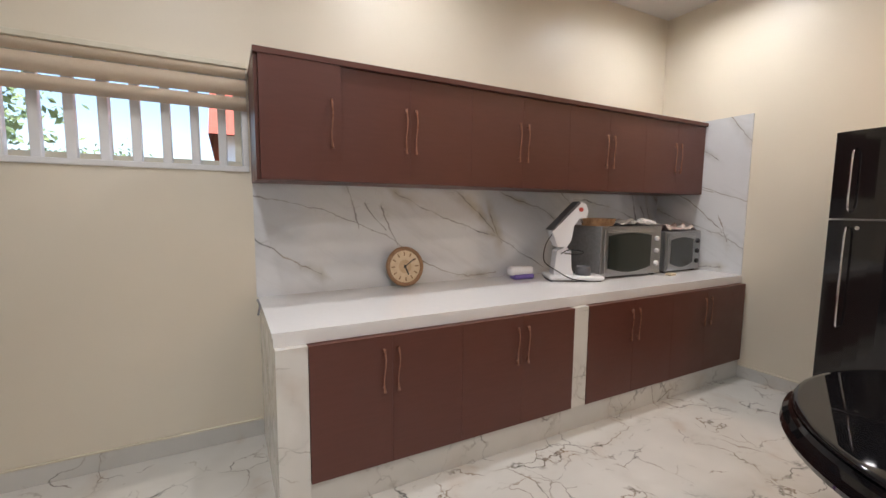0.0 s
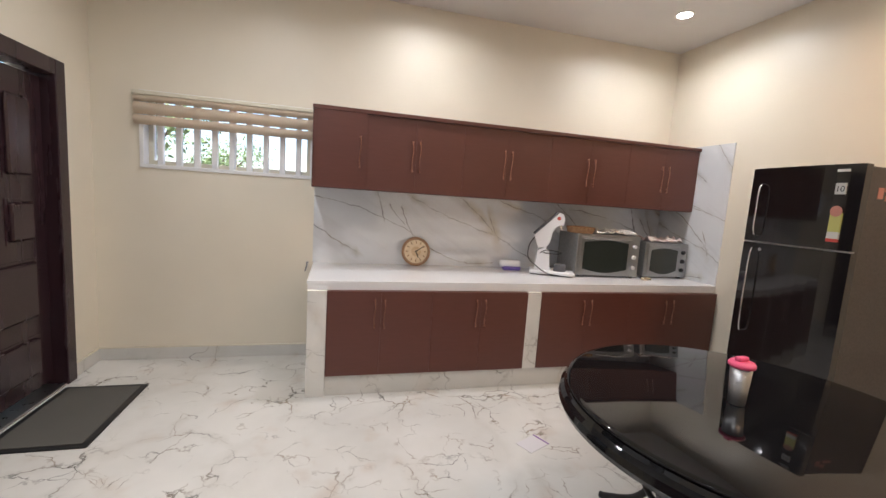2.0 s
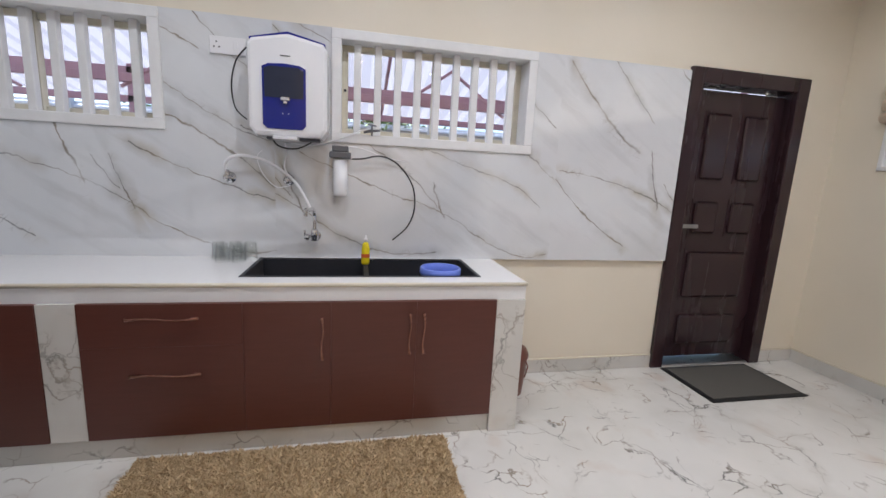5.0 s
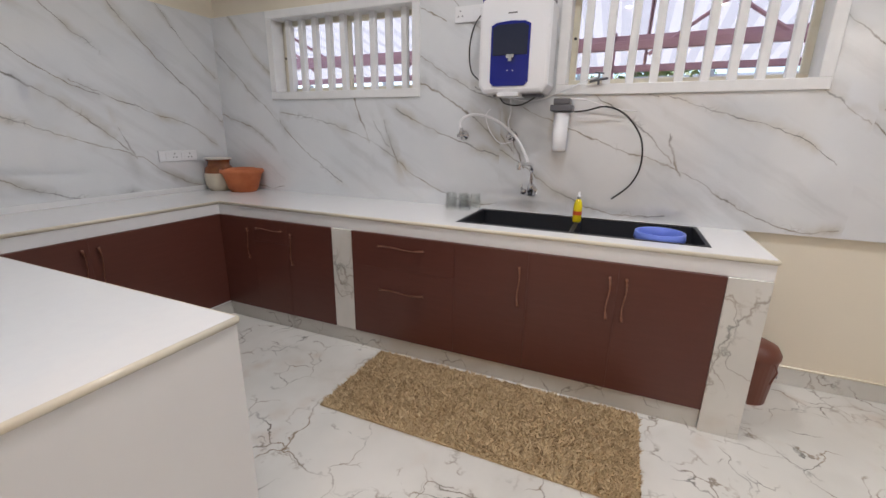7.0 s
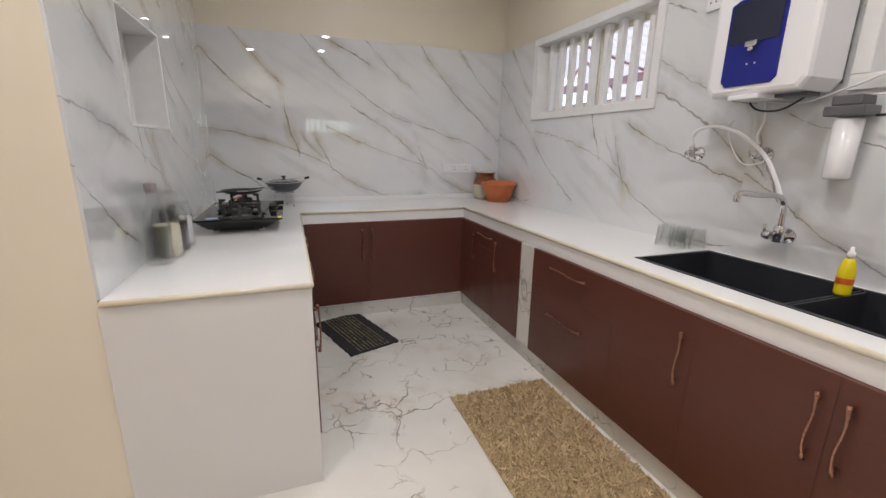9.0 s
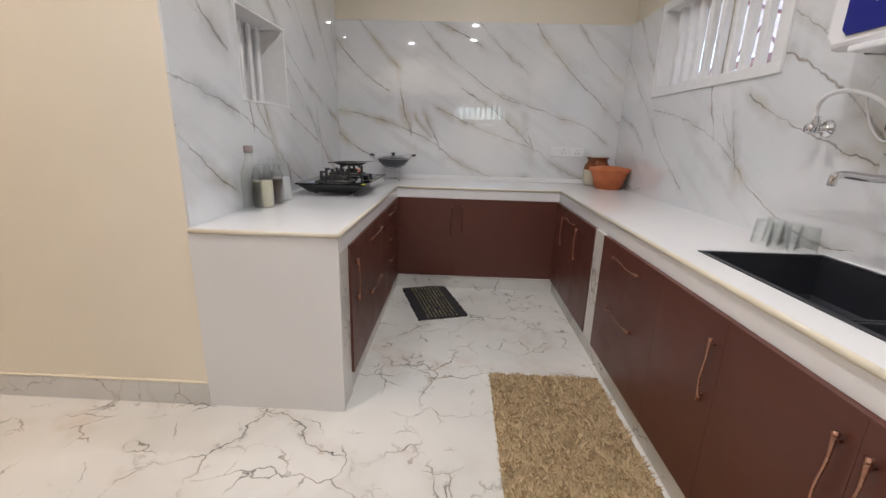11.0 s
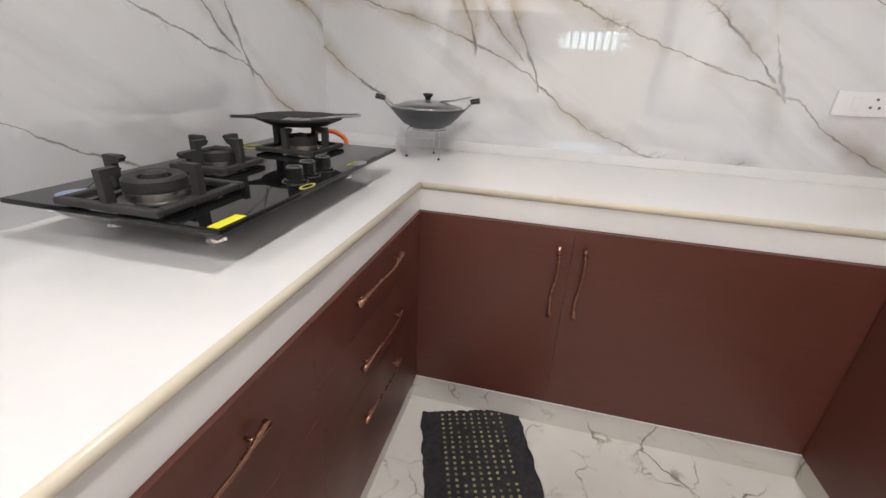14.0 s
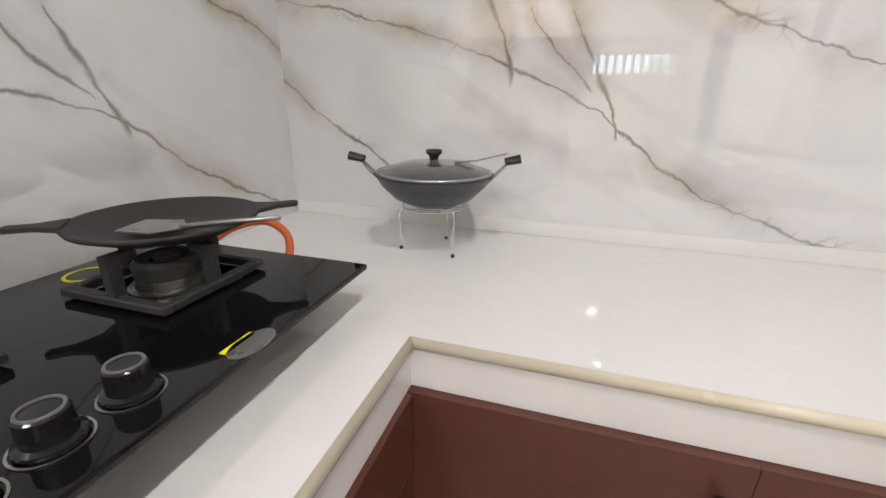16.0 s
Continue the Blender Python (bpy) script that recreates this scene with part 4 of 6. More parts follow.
soap = thing("soap_bottle", "clear bottle half full of yellow dish soap with a pump", "bottle", pose(0.17, 2.92, TOP))
YEL = material("yellow_liquid", (0.75, 0.62, 0.01), 0.15)
part("bottle", lathe([(0, 0.0), (0.022, 0.0), (0.024, 0.01), (0.024, 0.09), (0.017, 0.12), (0.010, 0.13), (0, 0.13)], 20), YEL, soap, smooth=True)
part("label_sticker", lathe([(0.0243, 0.04), (0.0246, 0.04), (0.0246, 0.062), (0.0243, 0.062)], 20), material("orange_red_print", (0.6, 0.12, 0.02), 0.4), soap)
part("cap", lathe([(0, 0.13), (0.011, 0.13), (0.011, 0.15), (0.006, 0.155), (0.006, 0.168), (0, 0.17)], 14), PLASTIC, soap, smooth=True)

tub = thing("plastic_tub", "blue plastic tub with a rim standing in the sink", "tub", pose(0.36, 3.33, TOP - 0.163))
part("tub_body", lathe([(0, 0), (0.085, 0), (0.105, 0.13), (0.102, 0.13), (0.083, 0.006), (0, 0.006)], 36), material("blue_plastic", (0.05, 0.09, 0.50), 0.35), tub, smooth=True)
part("rim", lathe([(0.100, 0.150), (0.113, 0.150), (0.116, 0.158), (0.113, 0.187), (0.108, 0.190), (0.102, 0.187), (0.100, 0.150)], 36), material("light_blue_plastic", (0.16, 0.24, 0.75), 0.35), tub, smooth=True)
part("wall_ring", lathe([(0.105, 0.13), (0.111, 0.15), (0.100, 0.15), (0.102, 0.13)], 36), material("blue_plastic_ring", (0.05, 0.09, 0.50), 0.35), tub, smooth=True)


def tumbler(m):
    g = thing("drinking_glass", "clear drinking glass upside down on the worktop", "glass", m, group="glasses")
    part("glass_body", lathe([(0.037, 0.0), (0.031, 0.10), (0, 0.102), (0, 0.094), (0.028, 0.093), (0.034, 0.0), (0.037, 0.0)], 24), GLASS, g, smooth=True)
    return g


tg = tumbler(pose(0.06, 2.10, TOP))
for k, (a, b) in enumerate(((0.06, 2.19), (0.055, 2.27), (0.135, 2.14), (0.13, 2.225))):
    copy_thing(tg, pose(a, b, TOP, 0, 0, 30 * k))

# ---- corner pots ----
pot = thing("terracotta_pot", "orange terracotta cooking pot with a lid", "pot", pose(0.150, 0.325, TOP) @ Matrix.Diagonal((1.12, 1.12, 1.25, 1)))
ribs = [(0.092 + 0.038 * k / 22 + (0.0012 if k % 2 else -0.0012), 0.012 + 0.098 * k / 22) for k in range(23)]
part("bowl", lathe([(0, 0), (0.085, 0)] + ribs + [(0.143, 0.118), (0.146, 0.128), (0.143, 0.138), (0.130, 0.138), (0.125, 0.12), (0.1, 0.02), (0, 0.015)], 48), TERRA, pot, smooth=True)
part("lid", lathe([(0.128, 0.126), (0.118, 0.138), (0.085, 0.147), (0.05, 0.149), (0.045, 0.142), (0, 0.141)], 40), TERRA, pot, "flat terracotta lid with a ring", smooth=True)
crock = thing("pickle_jar", "stoneware pickle jar, white below and brown glazed above", "jar", pose(0.190, 0.120, TOP) @ Matrix.Diagonal((1.45, 1.45, 1.40, 1)))
part("lower_body", lathe([(0, 0), (0.055, 0), (0.075, 0.03), (0.078, 0.08), (0.077, 0.10)], 32), grained("ivory_glaze", (0.62, 0.56, 0.44), (0.54, 0.48, 0.38), 20, 0.2), crock, smooth=True)
part("upper_body", lathe([(0.077, 0.10), (0.072, 0.125), (0.058, 0.145), (0.055, 0.165), (0.064, 0.170), (0.064, 0.178), (0.05, 0.178), (0, 0.172)], 32), grained("brown_glaze", (0.22, 0.07, 0.02), (0.15, 0.045, 0.015), 20, 0.15), crock, smooth=True)
part("lid", lathe([(0, 0.176), (0.068, 0.176), (0.070, 0.181), (0.066, 0.186), (0, 0.188)], 32), grained("grey_lid", (0.62, 0.60, 0.56), (0.55, 0.53, 0.50), 20, 0.3), crock, smooth=True)


# ---- hob ----
HX0, HX1, HY0, HY1, HZ = 1.985, 2.425, 0.52, 1.30, 0.922
hob = thing("gas_hob", "black glass three burner gas hob standing on steel feet", "hob")
part("glass_top", boxes(((HX0, HY0, HZ - 0.010), (HX1, HY1, HZ)), bevel=0.003, segs=2), BLACKGLASS, hob)
bm = bmesh.new()
lo = [bm.verts.new((x, y, HZ - 0.065)) for x, y in ((HX0 + 0.09, HY0 + 0.09), (HX1 - 0.06, HY0 + 0.09), (HX1 - 0.06, HY1 - 0.09), (HX0 + 0.09, HY1 - 0.09))]
hi = [bm.verts.new((x, y, HZ - 0.010)) for x, y in ((HX0 + 0.01, HY0 + 0.01), (HX1 - 0.01, HY0 + 0.01), (HX1 - 0.01, HY1 - 0.01), (HX0 + 0.01, HY1 - 0.01))]
bm.faces.new(lo[::-1]), bm.faces.new(hi)
for i in range(4):
    bm.faces.new((lo[i], lo[(i + 1) % 4], hi[(i + 1) % 4], hi[i]))
part("tray", bm, FRIDGE, hob, "tapered black steel tray")
for fx, fy in ((HX0 + 0.12, HY0 + 0.12), (HX1 - 0.09, HY0 + 0.12), (HX0 + 0.12, HY1 - 0.12), (HX1 - 0.09, HY1 - 0.12)):
    part("foot", lathe([(0, TOP), (0.018, TOP), (0.02, TOP + 0.006), (0.012, TOP + 0.012), (0.012, HZ - 0.06), (0, HZ - 0.06)], 16, m=Matrix.Translation((fx, fy, 0))), CHROME, hob, "chrome foot", smooth=True)
DRIP = brushed("drip_plate_steel", (0.24, 0.235, 0.22), 0.3)


def burner(cx, cy, r, ang):
    rot = pose(cx, cy, HZ, 0, 0, ang)
    part("burner_base", lathe([(0, 0.0005), (r * 1.25, 0.0005), (r * 1.25, 0.003), (r * 1.05, 0.005), (r, 0.018), (0, 0.018)], 36, m=rot), DRIP, hob, "steel burner base", smooth=False)
    part("burner_ring", lathe([(0, 0.018), (r, 0.018), (r * 1.02, 0.022), (r * 1.02, 0.038), (r * 0.9, 0.044), (r * 0.55, 0.040), (r * 0.5, 0.030), (r * 0.42, 0.030), (r * 0.40, 0.046), (r * 0.2, 0.050), (0, 0.050)], 40, m=rot), IRON, hob, "cast iron burner ring")
    h = r * 2.05
    w = 0.008
    bm = bmesh.new()
    for a, b in (((-h, -h, 0.004), (h, -h + 2 * w, 0.016)), ((-h, h - 2 * w, 0.004), (h, h, 0.016)), ((-h, -h + 2 * w, 0.004), (-h + 2 * w, h - 2 * w, 0.016)), ((h - 2 * w, -h + 2 * w, 0.004), (h, h - 2 * w, 0.016))):
        box(bm, a, b, 0.002)
    for v in bm.verts:
        v.co = rot @ v.co
    part("pan_support", bm, IRON, hob, "cast iron square pan support")
    for k in range(4):
        m = rot @ pose(0, 0, 0, 0, 0, 45 + 90 * k - 45)
        prof = [(h - 0.004, 0.012), (h - 0.020, 0.012), (h - 0.020, 0.055), (h - 0.036, 0.058), (h - 0.042, 0.066), (h - 0.036, 0.070), (h - 0.004, 0.070)]
        bm = extrude_outline(prof, 0.014, lambda u, v, ww: m @ Vector((u, ww - 0.007, v)))
        part("prong", bm, IRON, hob)


B1, B2, B3 = (2.195, 1.200, 0.050), (2.270, 0.958, 0.035), (2.222, 0.680, 0.044)
burner(*B1, 0)
burner(*B2, 0)
burner(*B3, 0)
KNOBBLACK = material("black_knob", (0.012, 0.012, 0.013), 0.15)
for k, (a, b) in enumerate(((2.043, 0.880), (2.046, 0.943), (2.040, 1.005))):
    kb = part("knob", lathe([(0, 0.001), (0.024, 0.001), (0.024, 0.006), (0.019, 0.008), (0.018, 0.030), (0.016, 0.032), (0, 0.032)], 28, m=pose(a, b, HZ)), KNOBBLACK, hob, "round black control knob")
    part("knob_rim", lathe([(0.0135, 0.0321), (0.0165, 0.0321), (0.0160, 0.0335), (0.0138, 0.0335), (0.0135, 0.0321)], 28, m=pose(a, b, HZ)), GREYPLASTIC, kb, "grey rim of the knob")
    part("mark", lathe([(0.026, 0.0005), (0.028, 0.0005), (0.028, 0.0012), (0.026, 0.0012), (0.026, 0.0005)], 28, m=pose(a, b, HZ)), STEEL, hob)
YS = material("yellow_sticker", (0.80, 0.78, 0.01), 0.5)
part("sticker", boxes(((HX0 + 0.004, 1.232, HZ + 0.0002), (HX0 + 0.024, 1.296, HZ + 0.001))), YS, hob, "yellow paper sticker")
part("sticker", boxes(((HX0 + 0.022, 0.760, HZ + 0.0002), (HX0 + 0.031, 0.806, HZ + 0.001))), YS, hob, "yellow paper sticker")
part("badge", lathe([(0, 0.0003), (0.03, 0.0003), (0.03, 0.001), (0, 0.001)], 24, m=pose(HX0 + 0.012, 0.778, HZ) @ Matrix.Diagonal((0.6, 1.1, 1, 1))), STEEL, hob, "grey foil badge")
part("badge", lathe([(0.025, 0.0003), (0.03, 0.0003), (0.03, 0.001), (0.025, 0.001), (0.025, 0.0003)], 24, m=pose(HX1 - 0.055, 0.70, HZ)), YS, hob, "round yellow ring badge")
part("badge", lathe([(0, 0.0003), (0.03, 0.0003), (0.03, 0.001), (0, 0.001)], 24, m=pose(HX1 - 0.085, 1.235, HZ)), material("blue_foil", (0.25, 0.33, 0.55), 0.3), hob, "round blue foil badge")
part("badge", lathe([(0.013, 0.0003), (0.018, 0.0003), (0.018, 0.001), (0.013, 0.001), (0.013, 0.0003)], 24, m=pose(HX0 + 0.012, 1.03, HZ) @ Matrix.Diagonal((0.6, 1.5, 1, 1))), material("gold_print", (0.55, 0.50, 0.10), 0.3), hob, "gold printed badge")

tava = thing("flat_pan", "black cast iron flat pan with two lugs on the back burner", "pan", pose(2.240, 0.650, HZ + 0.0705, 0, 0, 45) @ Matrix.Diagonal((0.84, 0.84, 0.9, 1)))
bm = lathe([(0, 0), (0.10, 0), (0.145, 0.018), (0.150, 0.026), (0.144, 0.026), (0.10, 0.006), (0, 0.005)], 48)
part("pan_body", bm, IRON, tava, smooth=True)
for s in (1, -1):
    bm = extrude_outline([(s * 0.142, -0.035), (s * 0.18, -0.014), (s * 0.215, -0.013), (s * 0.22, 0.0), (s * 0.215, 0.013), (s * 0.18, 0.014), (s * 0.142, 0.035)], 0.007, lambda u, v, w: (u, v, 0.0185 + w + abs(u) * 0.02))
    part("lug", bm, IRON, tava)
spat = thing("spatula", "steel spatula lying across the flat pan", "spatula", pose(2.163, 0.672, HZ + 0.085, 0, 0, 192))
part("blade", extrude_outline([(-0.10, -0.028), (-0.045, -0.034), (-0.02, -0.006), (-0.02, 0.006), (-0.045, 0.034), (-0.10, 0.028)], 0.0015, lambda u, v, w: (u, v, w + 0.002)), STEEL, spat)
part("shank", tube([(-0.025, 0, 0.003), (0.02, 0, 0.010), (0.05, 0, 0.014), (0.12, 0, 0.022)], [0.005, 0.004, 0.0035, 0.0035], 8), STEEL, spat, smooth=True)
cable("gas_hose", "orange rubber gas hose behind the hob", [(2.36, 0.53, 0.88), (2.32, 0.47, 0.93), (2.26, 0.43, 0.945), (2.20, 0.44, 0.92), (2.19, 0.48, 0.87), (2.25, 0.53, 0.852)], 0.008, material("orange_rubber", (0.75, 0.16, 0.04), 0.5), "hose")

# kadai on a wire stand
wokm = pose(1.978, 0.19, TOP) @ Matrix.Diagonal((0.74, 0.74, 0.88, 1))
stand = thing("wire_stand", "round chromed wire trivet on the worktop", "trivet", wokm)
ring = lambda r, z, n=32: [(r * math.cos(2 * math.pi * i / n), r * math.sin(2 * math.pi * i / n), z) for i in range(n + 1)]
bm = tube(ring(0.100, 0.122), 0.0022, 6)
tube(ring(0.035, 0.112), 0.0018, 6, bm)
for k in range(6):
    a = 2 * math.pi * k / 6
    tube([(0.034 * math.cos(a), 0.034 * math.sin(a), 0.113), (0.100 * math.cos(a), 0.100 * math.sin(a), 0.123)], 0.0018, 6, bm)
part("wire_ring", bm, CHROME, stand, smooth=True)
for k in range(3):
    a = 2 * math.pi * k / 3 + 0.4
    part("leg", tube([(0.100 * math.cos(a), 0.100 * math.sin(a), 0.122), (0.110 * math.cos(a), 0.110 * math.sin(a), 0.10), (0.106 * math.cos(a), 0.106 * math.sin(a), 0.006)], 0.002, 6), CHROME, stand)
    part("leg_tip", lathe([(0, 0), (0.006, 0), (0.006, 0.008), (0, 0.008)], 10, m=pose(0.106 * math.cos(a), 0.106 * math.sin(a), 0)), BLACK, stand)
wok = thing("wok", "dark grey deep wok with a glass lid and black handles", "wok", pose(1.978, 0.19, TOP + 0.094, 0, 0, 13) @ Matrix.Diagonal((0.97, 0.97, 0.92, 1)))
part("bowl", lathe([(0, 0.018), (0.06, 0.020), (0.095, 0.038), (0.125, 0.070), (0.138, 0.095), (0.142, 0.097), (0.135, 0.096), (0.12, 0.072), (0.09, 0.042), (0, 0.024)], 48), grained("grey_nonstick", (0.045, 0.05, 0.058), (0.055, 0.06, 0.07), 200, 0.4, 0.1, 0.0004), wok, smooth=True)
part("glass_lid", lathe([(0.134, 0.098), (0.128, 0.106), (0.08, 0.122), (0.02, 0.130), (0, 0.130), (0, 0.127), (0.02, 0.127), (0.08, 0.119), (0.126, 0.103), (0.134, 0.098)], 48), GLASS, wok, smooth=True)
part("lid_rim", lathe([(0.134, 0.096), (0.138, 0.097), (0.138, 0.103), (0.133, 0.104), (0.134, 0.096)], 48), STEEL, wok, "steel lid rim", smooth=True)
part("lid_knob", lathe([(0, 0.130), (0.010, 0.130), (0.012, 0.140), (0.019, 0.146), (0.019, 0.154), (0, 0.156)], 20), BLACK, wok, smooth=True)
for s in (1, -1):
    h = part("handle_arm", tube([(s * 0.125, 0.012, 0.075), (s * 0.155, 0.012, 0.105), (s * 0.175, 0.0, 0.128), (s * 0.155, -0.012, 0.105), (s * 0.125, -0.012, 0.075)], 0.003, 8), STEEL, wok, "steel wire handle", smooth=True)
    part("grip", tube([(s * 0.166, 0, 0.128), (s * 0.202, 0, 0.136)], [0.012, 0.014], 12, squash=0.8), BLACK, h, "black handle grip")
lad = thing("ladle", "steel spatula resting on the wok lid", "spatula", pose(1.978, 0.19, TOP + 0.094, 0, 0, 13) @ Matrix.Diagonal((0.97, 0.97, 0.92, 1)))
part("shank", tube([(-0.05, 0.02, 0.127), (-0.10, 0.02, 0.132), (-0.17, 0.01, 0.150)], [0.010, 0.006, 0.005], 8, squash=0.4), STEEL, lad, smooth=True)


# ---- jars ----
def storage_jar(m, fill, name, label, r=0.053, h=0.205, level=0.138):
    j = thing("storage_jar", label, "jar", m, group="glass storage jars")
    part("glass_body", lathe([(0, 0), (r, 0), (r, h * 0.8), (r * 0.78, h * 0.95), (r * 0.78, h), (r * 0.74, h), (r * 0.74, h * 0.95), (r * 0.95, h * 0.78), (r * 0.95, 0.004), (0, 0.004)], 28), GLASS, j, smooth=True)
    part("contents", lathe([(0, 0.005), (r * 0.93, 0.005), (r * 0.93, level), (0, level + 0.003)], 28), fill, j, name)
    part("lid", lathe([(0, h), (r * 0.86, h), (r * 0.86, h + 0.008), (r * 0.5, h + 0.018), (r * 0.2, h + 0.022), (r * 0.36, h + 0.036), (r * 0.3, h + 0.044), (0, h + 0.045)], 28), GLASS, j, "clear glass stopper", smooth=True)
    return j


storage_jar(pose(2.434, 1.705, TOP), grained("rice", (0.80, 0.76, 0.60), (0.68, 0.63, 0.48), 180, 0.8), "pale grain", "clear glass jar filled with pale grain beside the bottle")
storage_jar(pose(2.434, 1.583, TOP), grained("dark_seed", (0.045, 0.028, 0.022), (0.09, 0.05, 0.035), 180, 0.8), "dark seeds", "clear glass jar filled with dark seeds", level=0.130)
storage_jar(pose(2.436, 1.460, TOP), grained("sugar", (0.80, 0.80, 0.82), (0.72, 0.72, 0.74), 180, 0.8), "white sugar", "clear glass jar filled with white sugar", level=0.132)
bottle = thing("glass_bottle", "tall clear glass bottle with a grey cap, empty", "bottle", pose(2.440, 1.815, TOP) @ Matrix.Diagonal((1.02, 1.02, 1.12, 1)))
part("glass_body", lathe([(0, 0), (0.046, 0), (0.048, 0.02), (0.044, 0.06), (0.048, 0.12), (0.044, 0.17), (0.02, 0.225), (0.018, 0.26), (0.015, 0.26), (0.016, 0.225), (0.040, 0.17), (0.044, 0.12), (0.040, 0.06), (0.044, 0.02), (0, 0.006)], 28), GLASS, bottle, smooth=True)
part("cap", lathe([(0, 0.285), (0.021, 0.285), (0.022, 0.262), (0.019, 0.255), (0, 0.2585)], 20), grained("grey_cap", (0.30, 0.26, 0.25), (0.24, 0.20, 0.20), 60, 0.6), bottle)


# ---- rugs ----
def shag(x0, y0, x1, y1, step):
    rng = random.Random(4)
    verts, faces = [], []
    nx, ny = int((x1 - x0) / step), int((y1 - y0) / step)
    for i in range(nx):
        for j in range(ny):
            cx, cy = x0 + (i + rng.random()) * step, y0 + (j + rng.random()) * step
            a, h, l = rng.uniform(0, 6.28), rng.uniform(0.010, 0.022), rng.uniform(0.004, 0.014)
            la = noise.noise(Vector((cx * 26, cy * 26, 0))) * 5 + rng.uniform(-1.2, 1.2)
            w = 0.0042
            ox, oy = math.cos(a) * w, math.sin(a) * w
            k = len(verts)
            verts += [(cx + ox, cy + oy, 0.006), (cx - ox, cy - oy, 0.006), (cx - oy, cy + ox, 0.006), (cx + math.cos(la) * l * 1.6, cy + math.sin(la) * l * 1.6, 0.006 + h)]
            faces += [(k, k + 1, k + 3), (k + 1, k + 2, k + 3), (k + 2, k, k + 3)]
    me = bpy.data.meshes.new("tufting")
    me.from_pydata(verts, [], faces)
    return me


def island_colors(name, a, b, rough):
    m = material(name, a, rough)
    n = Nodes(m)
    g = n.node("NewGeometry")
    clump = n.range(n.noise(n.place(), 11, 4), 0.35, 0.65, 0, 1)
    f = n.math("ADD", n.math("MULTIPLY", g.outputs["Random Per Island"], 0.82), n.math("MULTIPLY", clump, 0.18))
    n.color(n.mix(f, a, b))
    return m


rug = thing("shaggy_rug", "light brown shaggy rug in front of the sink cabinets", "rug")
RX0, RX1, RY0, RY1 = 0.625, 1.20, 1.89, 3.34
SHAG = island_colors("brown_pile", (0.36, 0.265, 0.145), (0.66, 0.52, 0.325), 0.95)
part("backing", boxes(((RX0, RY0, 0.0), (RX1, RY1, 0.008)), bevel=0.003), SHAG, rug)
me = shag(RX0, RY0, RX1, RY1, 0.0065)
me.materials.append(SHAG)
pile = new("tufting", me)
pile.parent = rug
tagged(pile, "tufted light brown pile", kind="stuff")

mat = thing("door_mat", "grey door mat with a black rubber border before the door", "door mat")
part("border", boxes(((0.01, 5.155, 0), (0.51, 5.93, 0.008)), bevel=0.006, segs=2), material("black_rubber", (0.012, 0.012, 0.013), 0.55), mat, "black rubber border")
GREYMAT = grained("grey_mat", (0.115, 0.108, 0.095), (0.085, 0.080, 0.072), 350, 0.95, 0.8, 0.002)
part("field", boxes(((0.045, 5.19, 0.008), (0.475, 5.895, 0.012)), bevel=0.002), GREYMAT, mat, "ribbed grey field")

runner = thing("woven_mat", "black woven rag mat with rows of yellow and white flecks", "mat", pose(1.566, 0.912, 0, 0, 0, 18))
bm = bmesh.new()
rng = random.Random(8)
NU, NV = 34, 30
grid = []
for j in range(NV + 1):
    row = []
    for i in range(NU + 1):
        u = -0.18 + 0.36 * i / NU + (rng.uniform(-0.005, 0.005) if i in (0, NU) else 0)
        v = -0.31 + 0.62 * j / NV + (rng.uniform(-0.004, 0.004) if j in (0, NV) else 0)
        row.append(bm.verts.new((u, v, 0.009 + 0.002 * ((i + j) % 2))))
    grid.append(row)
for a, b in zip(grid, grid[1:]):
    for i in range(NU):
        bm.faces.new((a[i], a[i + 1], b[i + 1], b[i]))
r = bmesh.ops.extrude_face_region(bm, geom=bm.faces[:])
for v in r["geom"]:
    if isinstance(v, bmesh.types.BMVert):
        v.co.z = 0.0005
part("weave", bm, grained("black_rag", (0.015, 0.014, 0.02), (0.035, 0.033, 0.036), 60, 0.95, 0.7, 0.003), runner)
bm = bmesh.new()
for i in range(9):
    for j in range(30):
        u, v = -0.105 + i * 0.026, -0.29 + j * 0.020
        if rng.random() < 0.93:
            box(bm, (u - 0.0045, v - 0.004, 0.0095), (u + 0.0045, v + 0.004, 0.0128), 0.001)
tagged(part("fleck", bm, island_colors("fleck_thread", (0.10, 0.09, 0.05), (0.42, 0.38, 0.18), 0.9), runner, "yellow and off-white woven flecks"), kind="stuff")

# bin
bn = thing("waste_bin", "small brown plastic pedal bin beside the sink pier", "bin", pose(0.20, 3.86, 0))
BINP = material("brown_plastic", (0.16, 0.055, 0.035), 0.38)
bm = lathe([(0, 0), (0.085, 0), (0.105, 0.25), (0, 0.25)], 28)
part("bin_body", bm, BINP, bn, smooth=False)
part("bin_lid", lathe([(0.110, 0.25), (0.110, 0.27), (0.09, 0.305), (0.05, 0.325), (0, 0.33), ], 28), BINP, bn, smooth=True)
part("bin_handle", tube([(0.095, 0.06, 0.25), (0.115, 0.07, 0.22), (0.12, 0.05, 0.15)], 0.004, 8), BINP, bn)
part("mark_sticker", boxes(((-0.02, 0.103, 0.14), (0.03, 0.106, 0.16))), PLASTIC, bn)


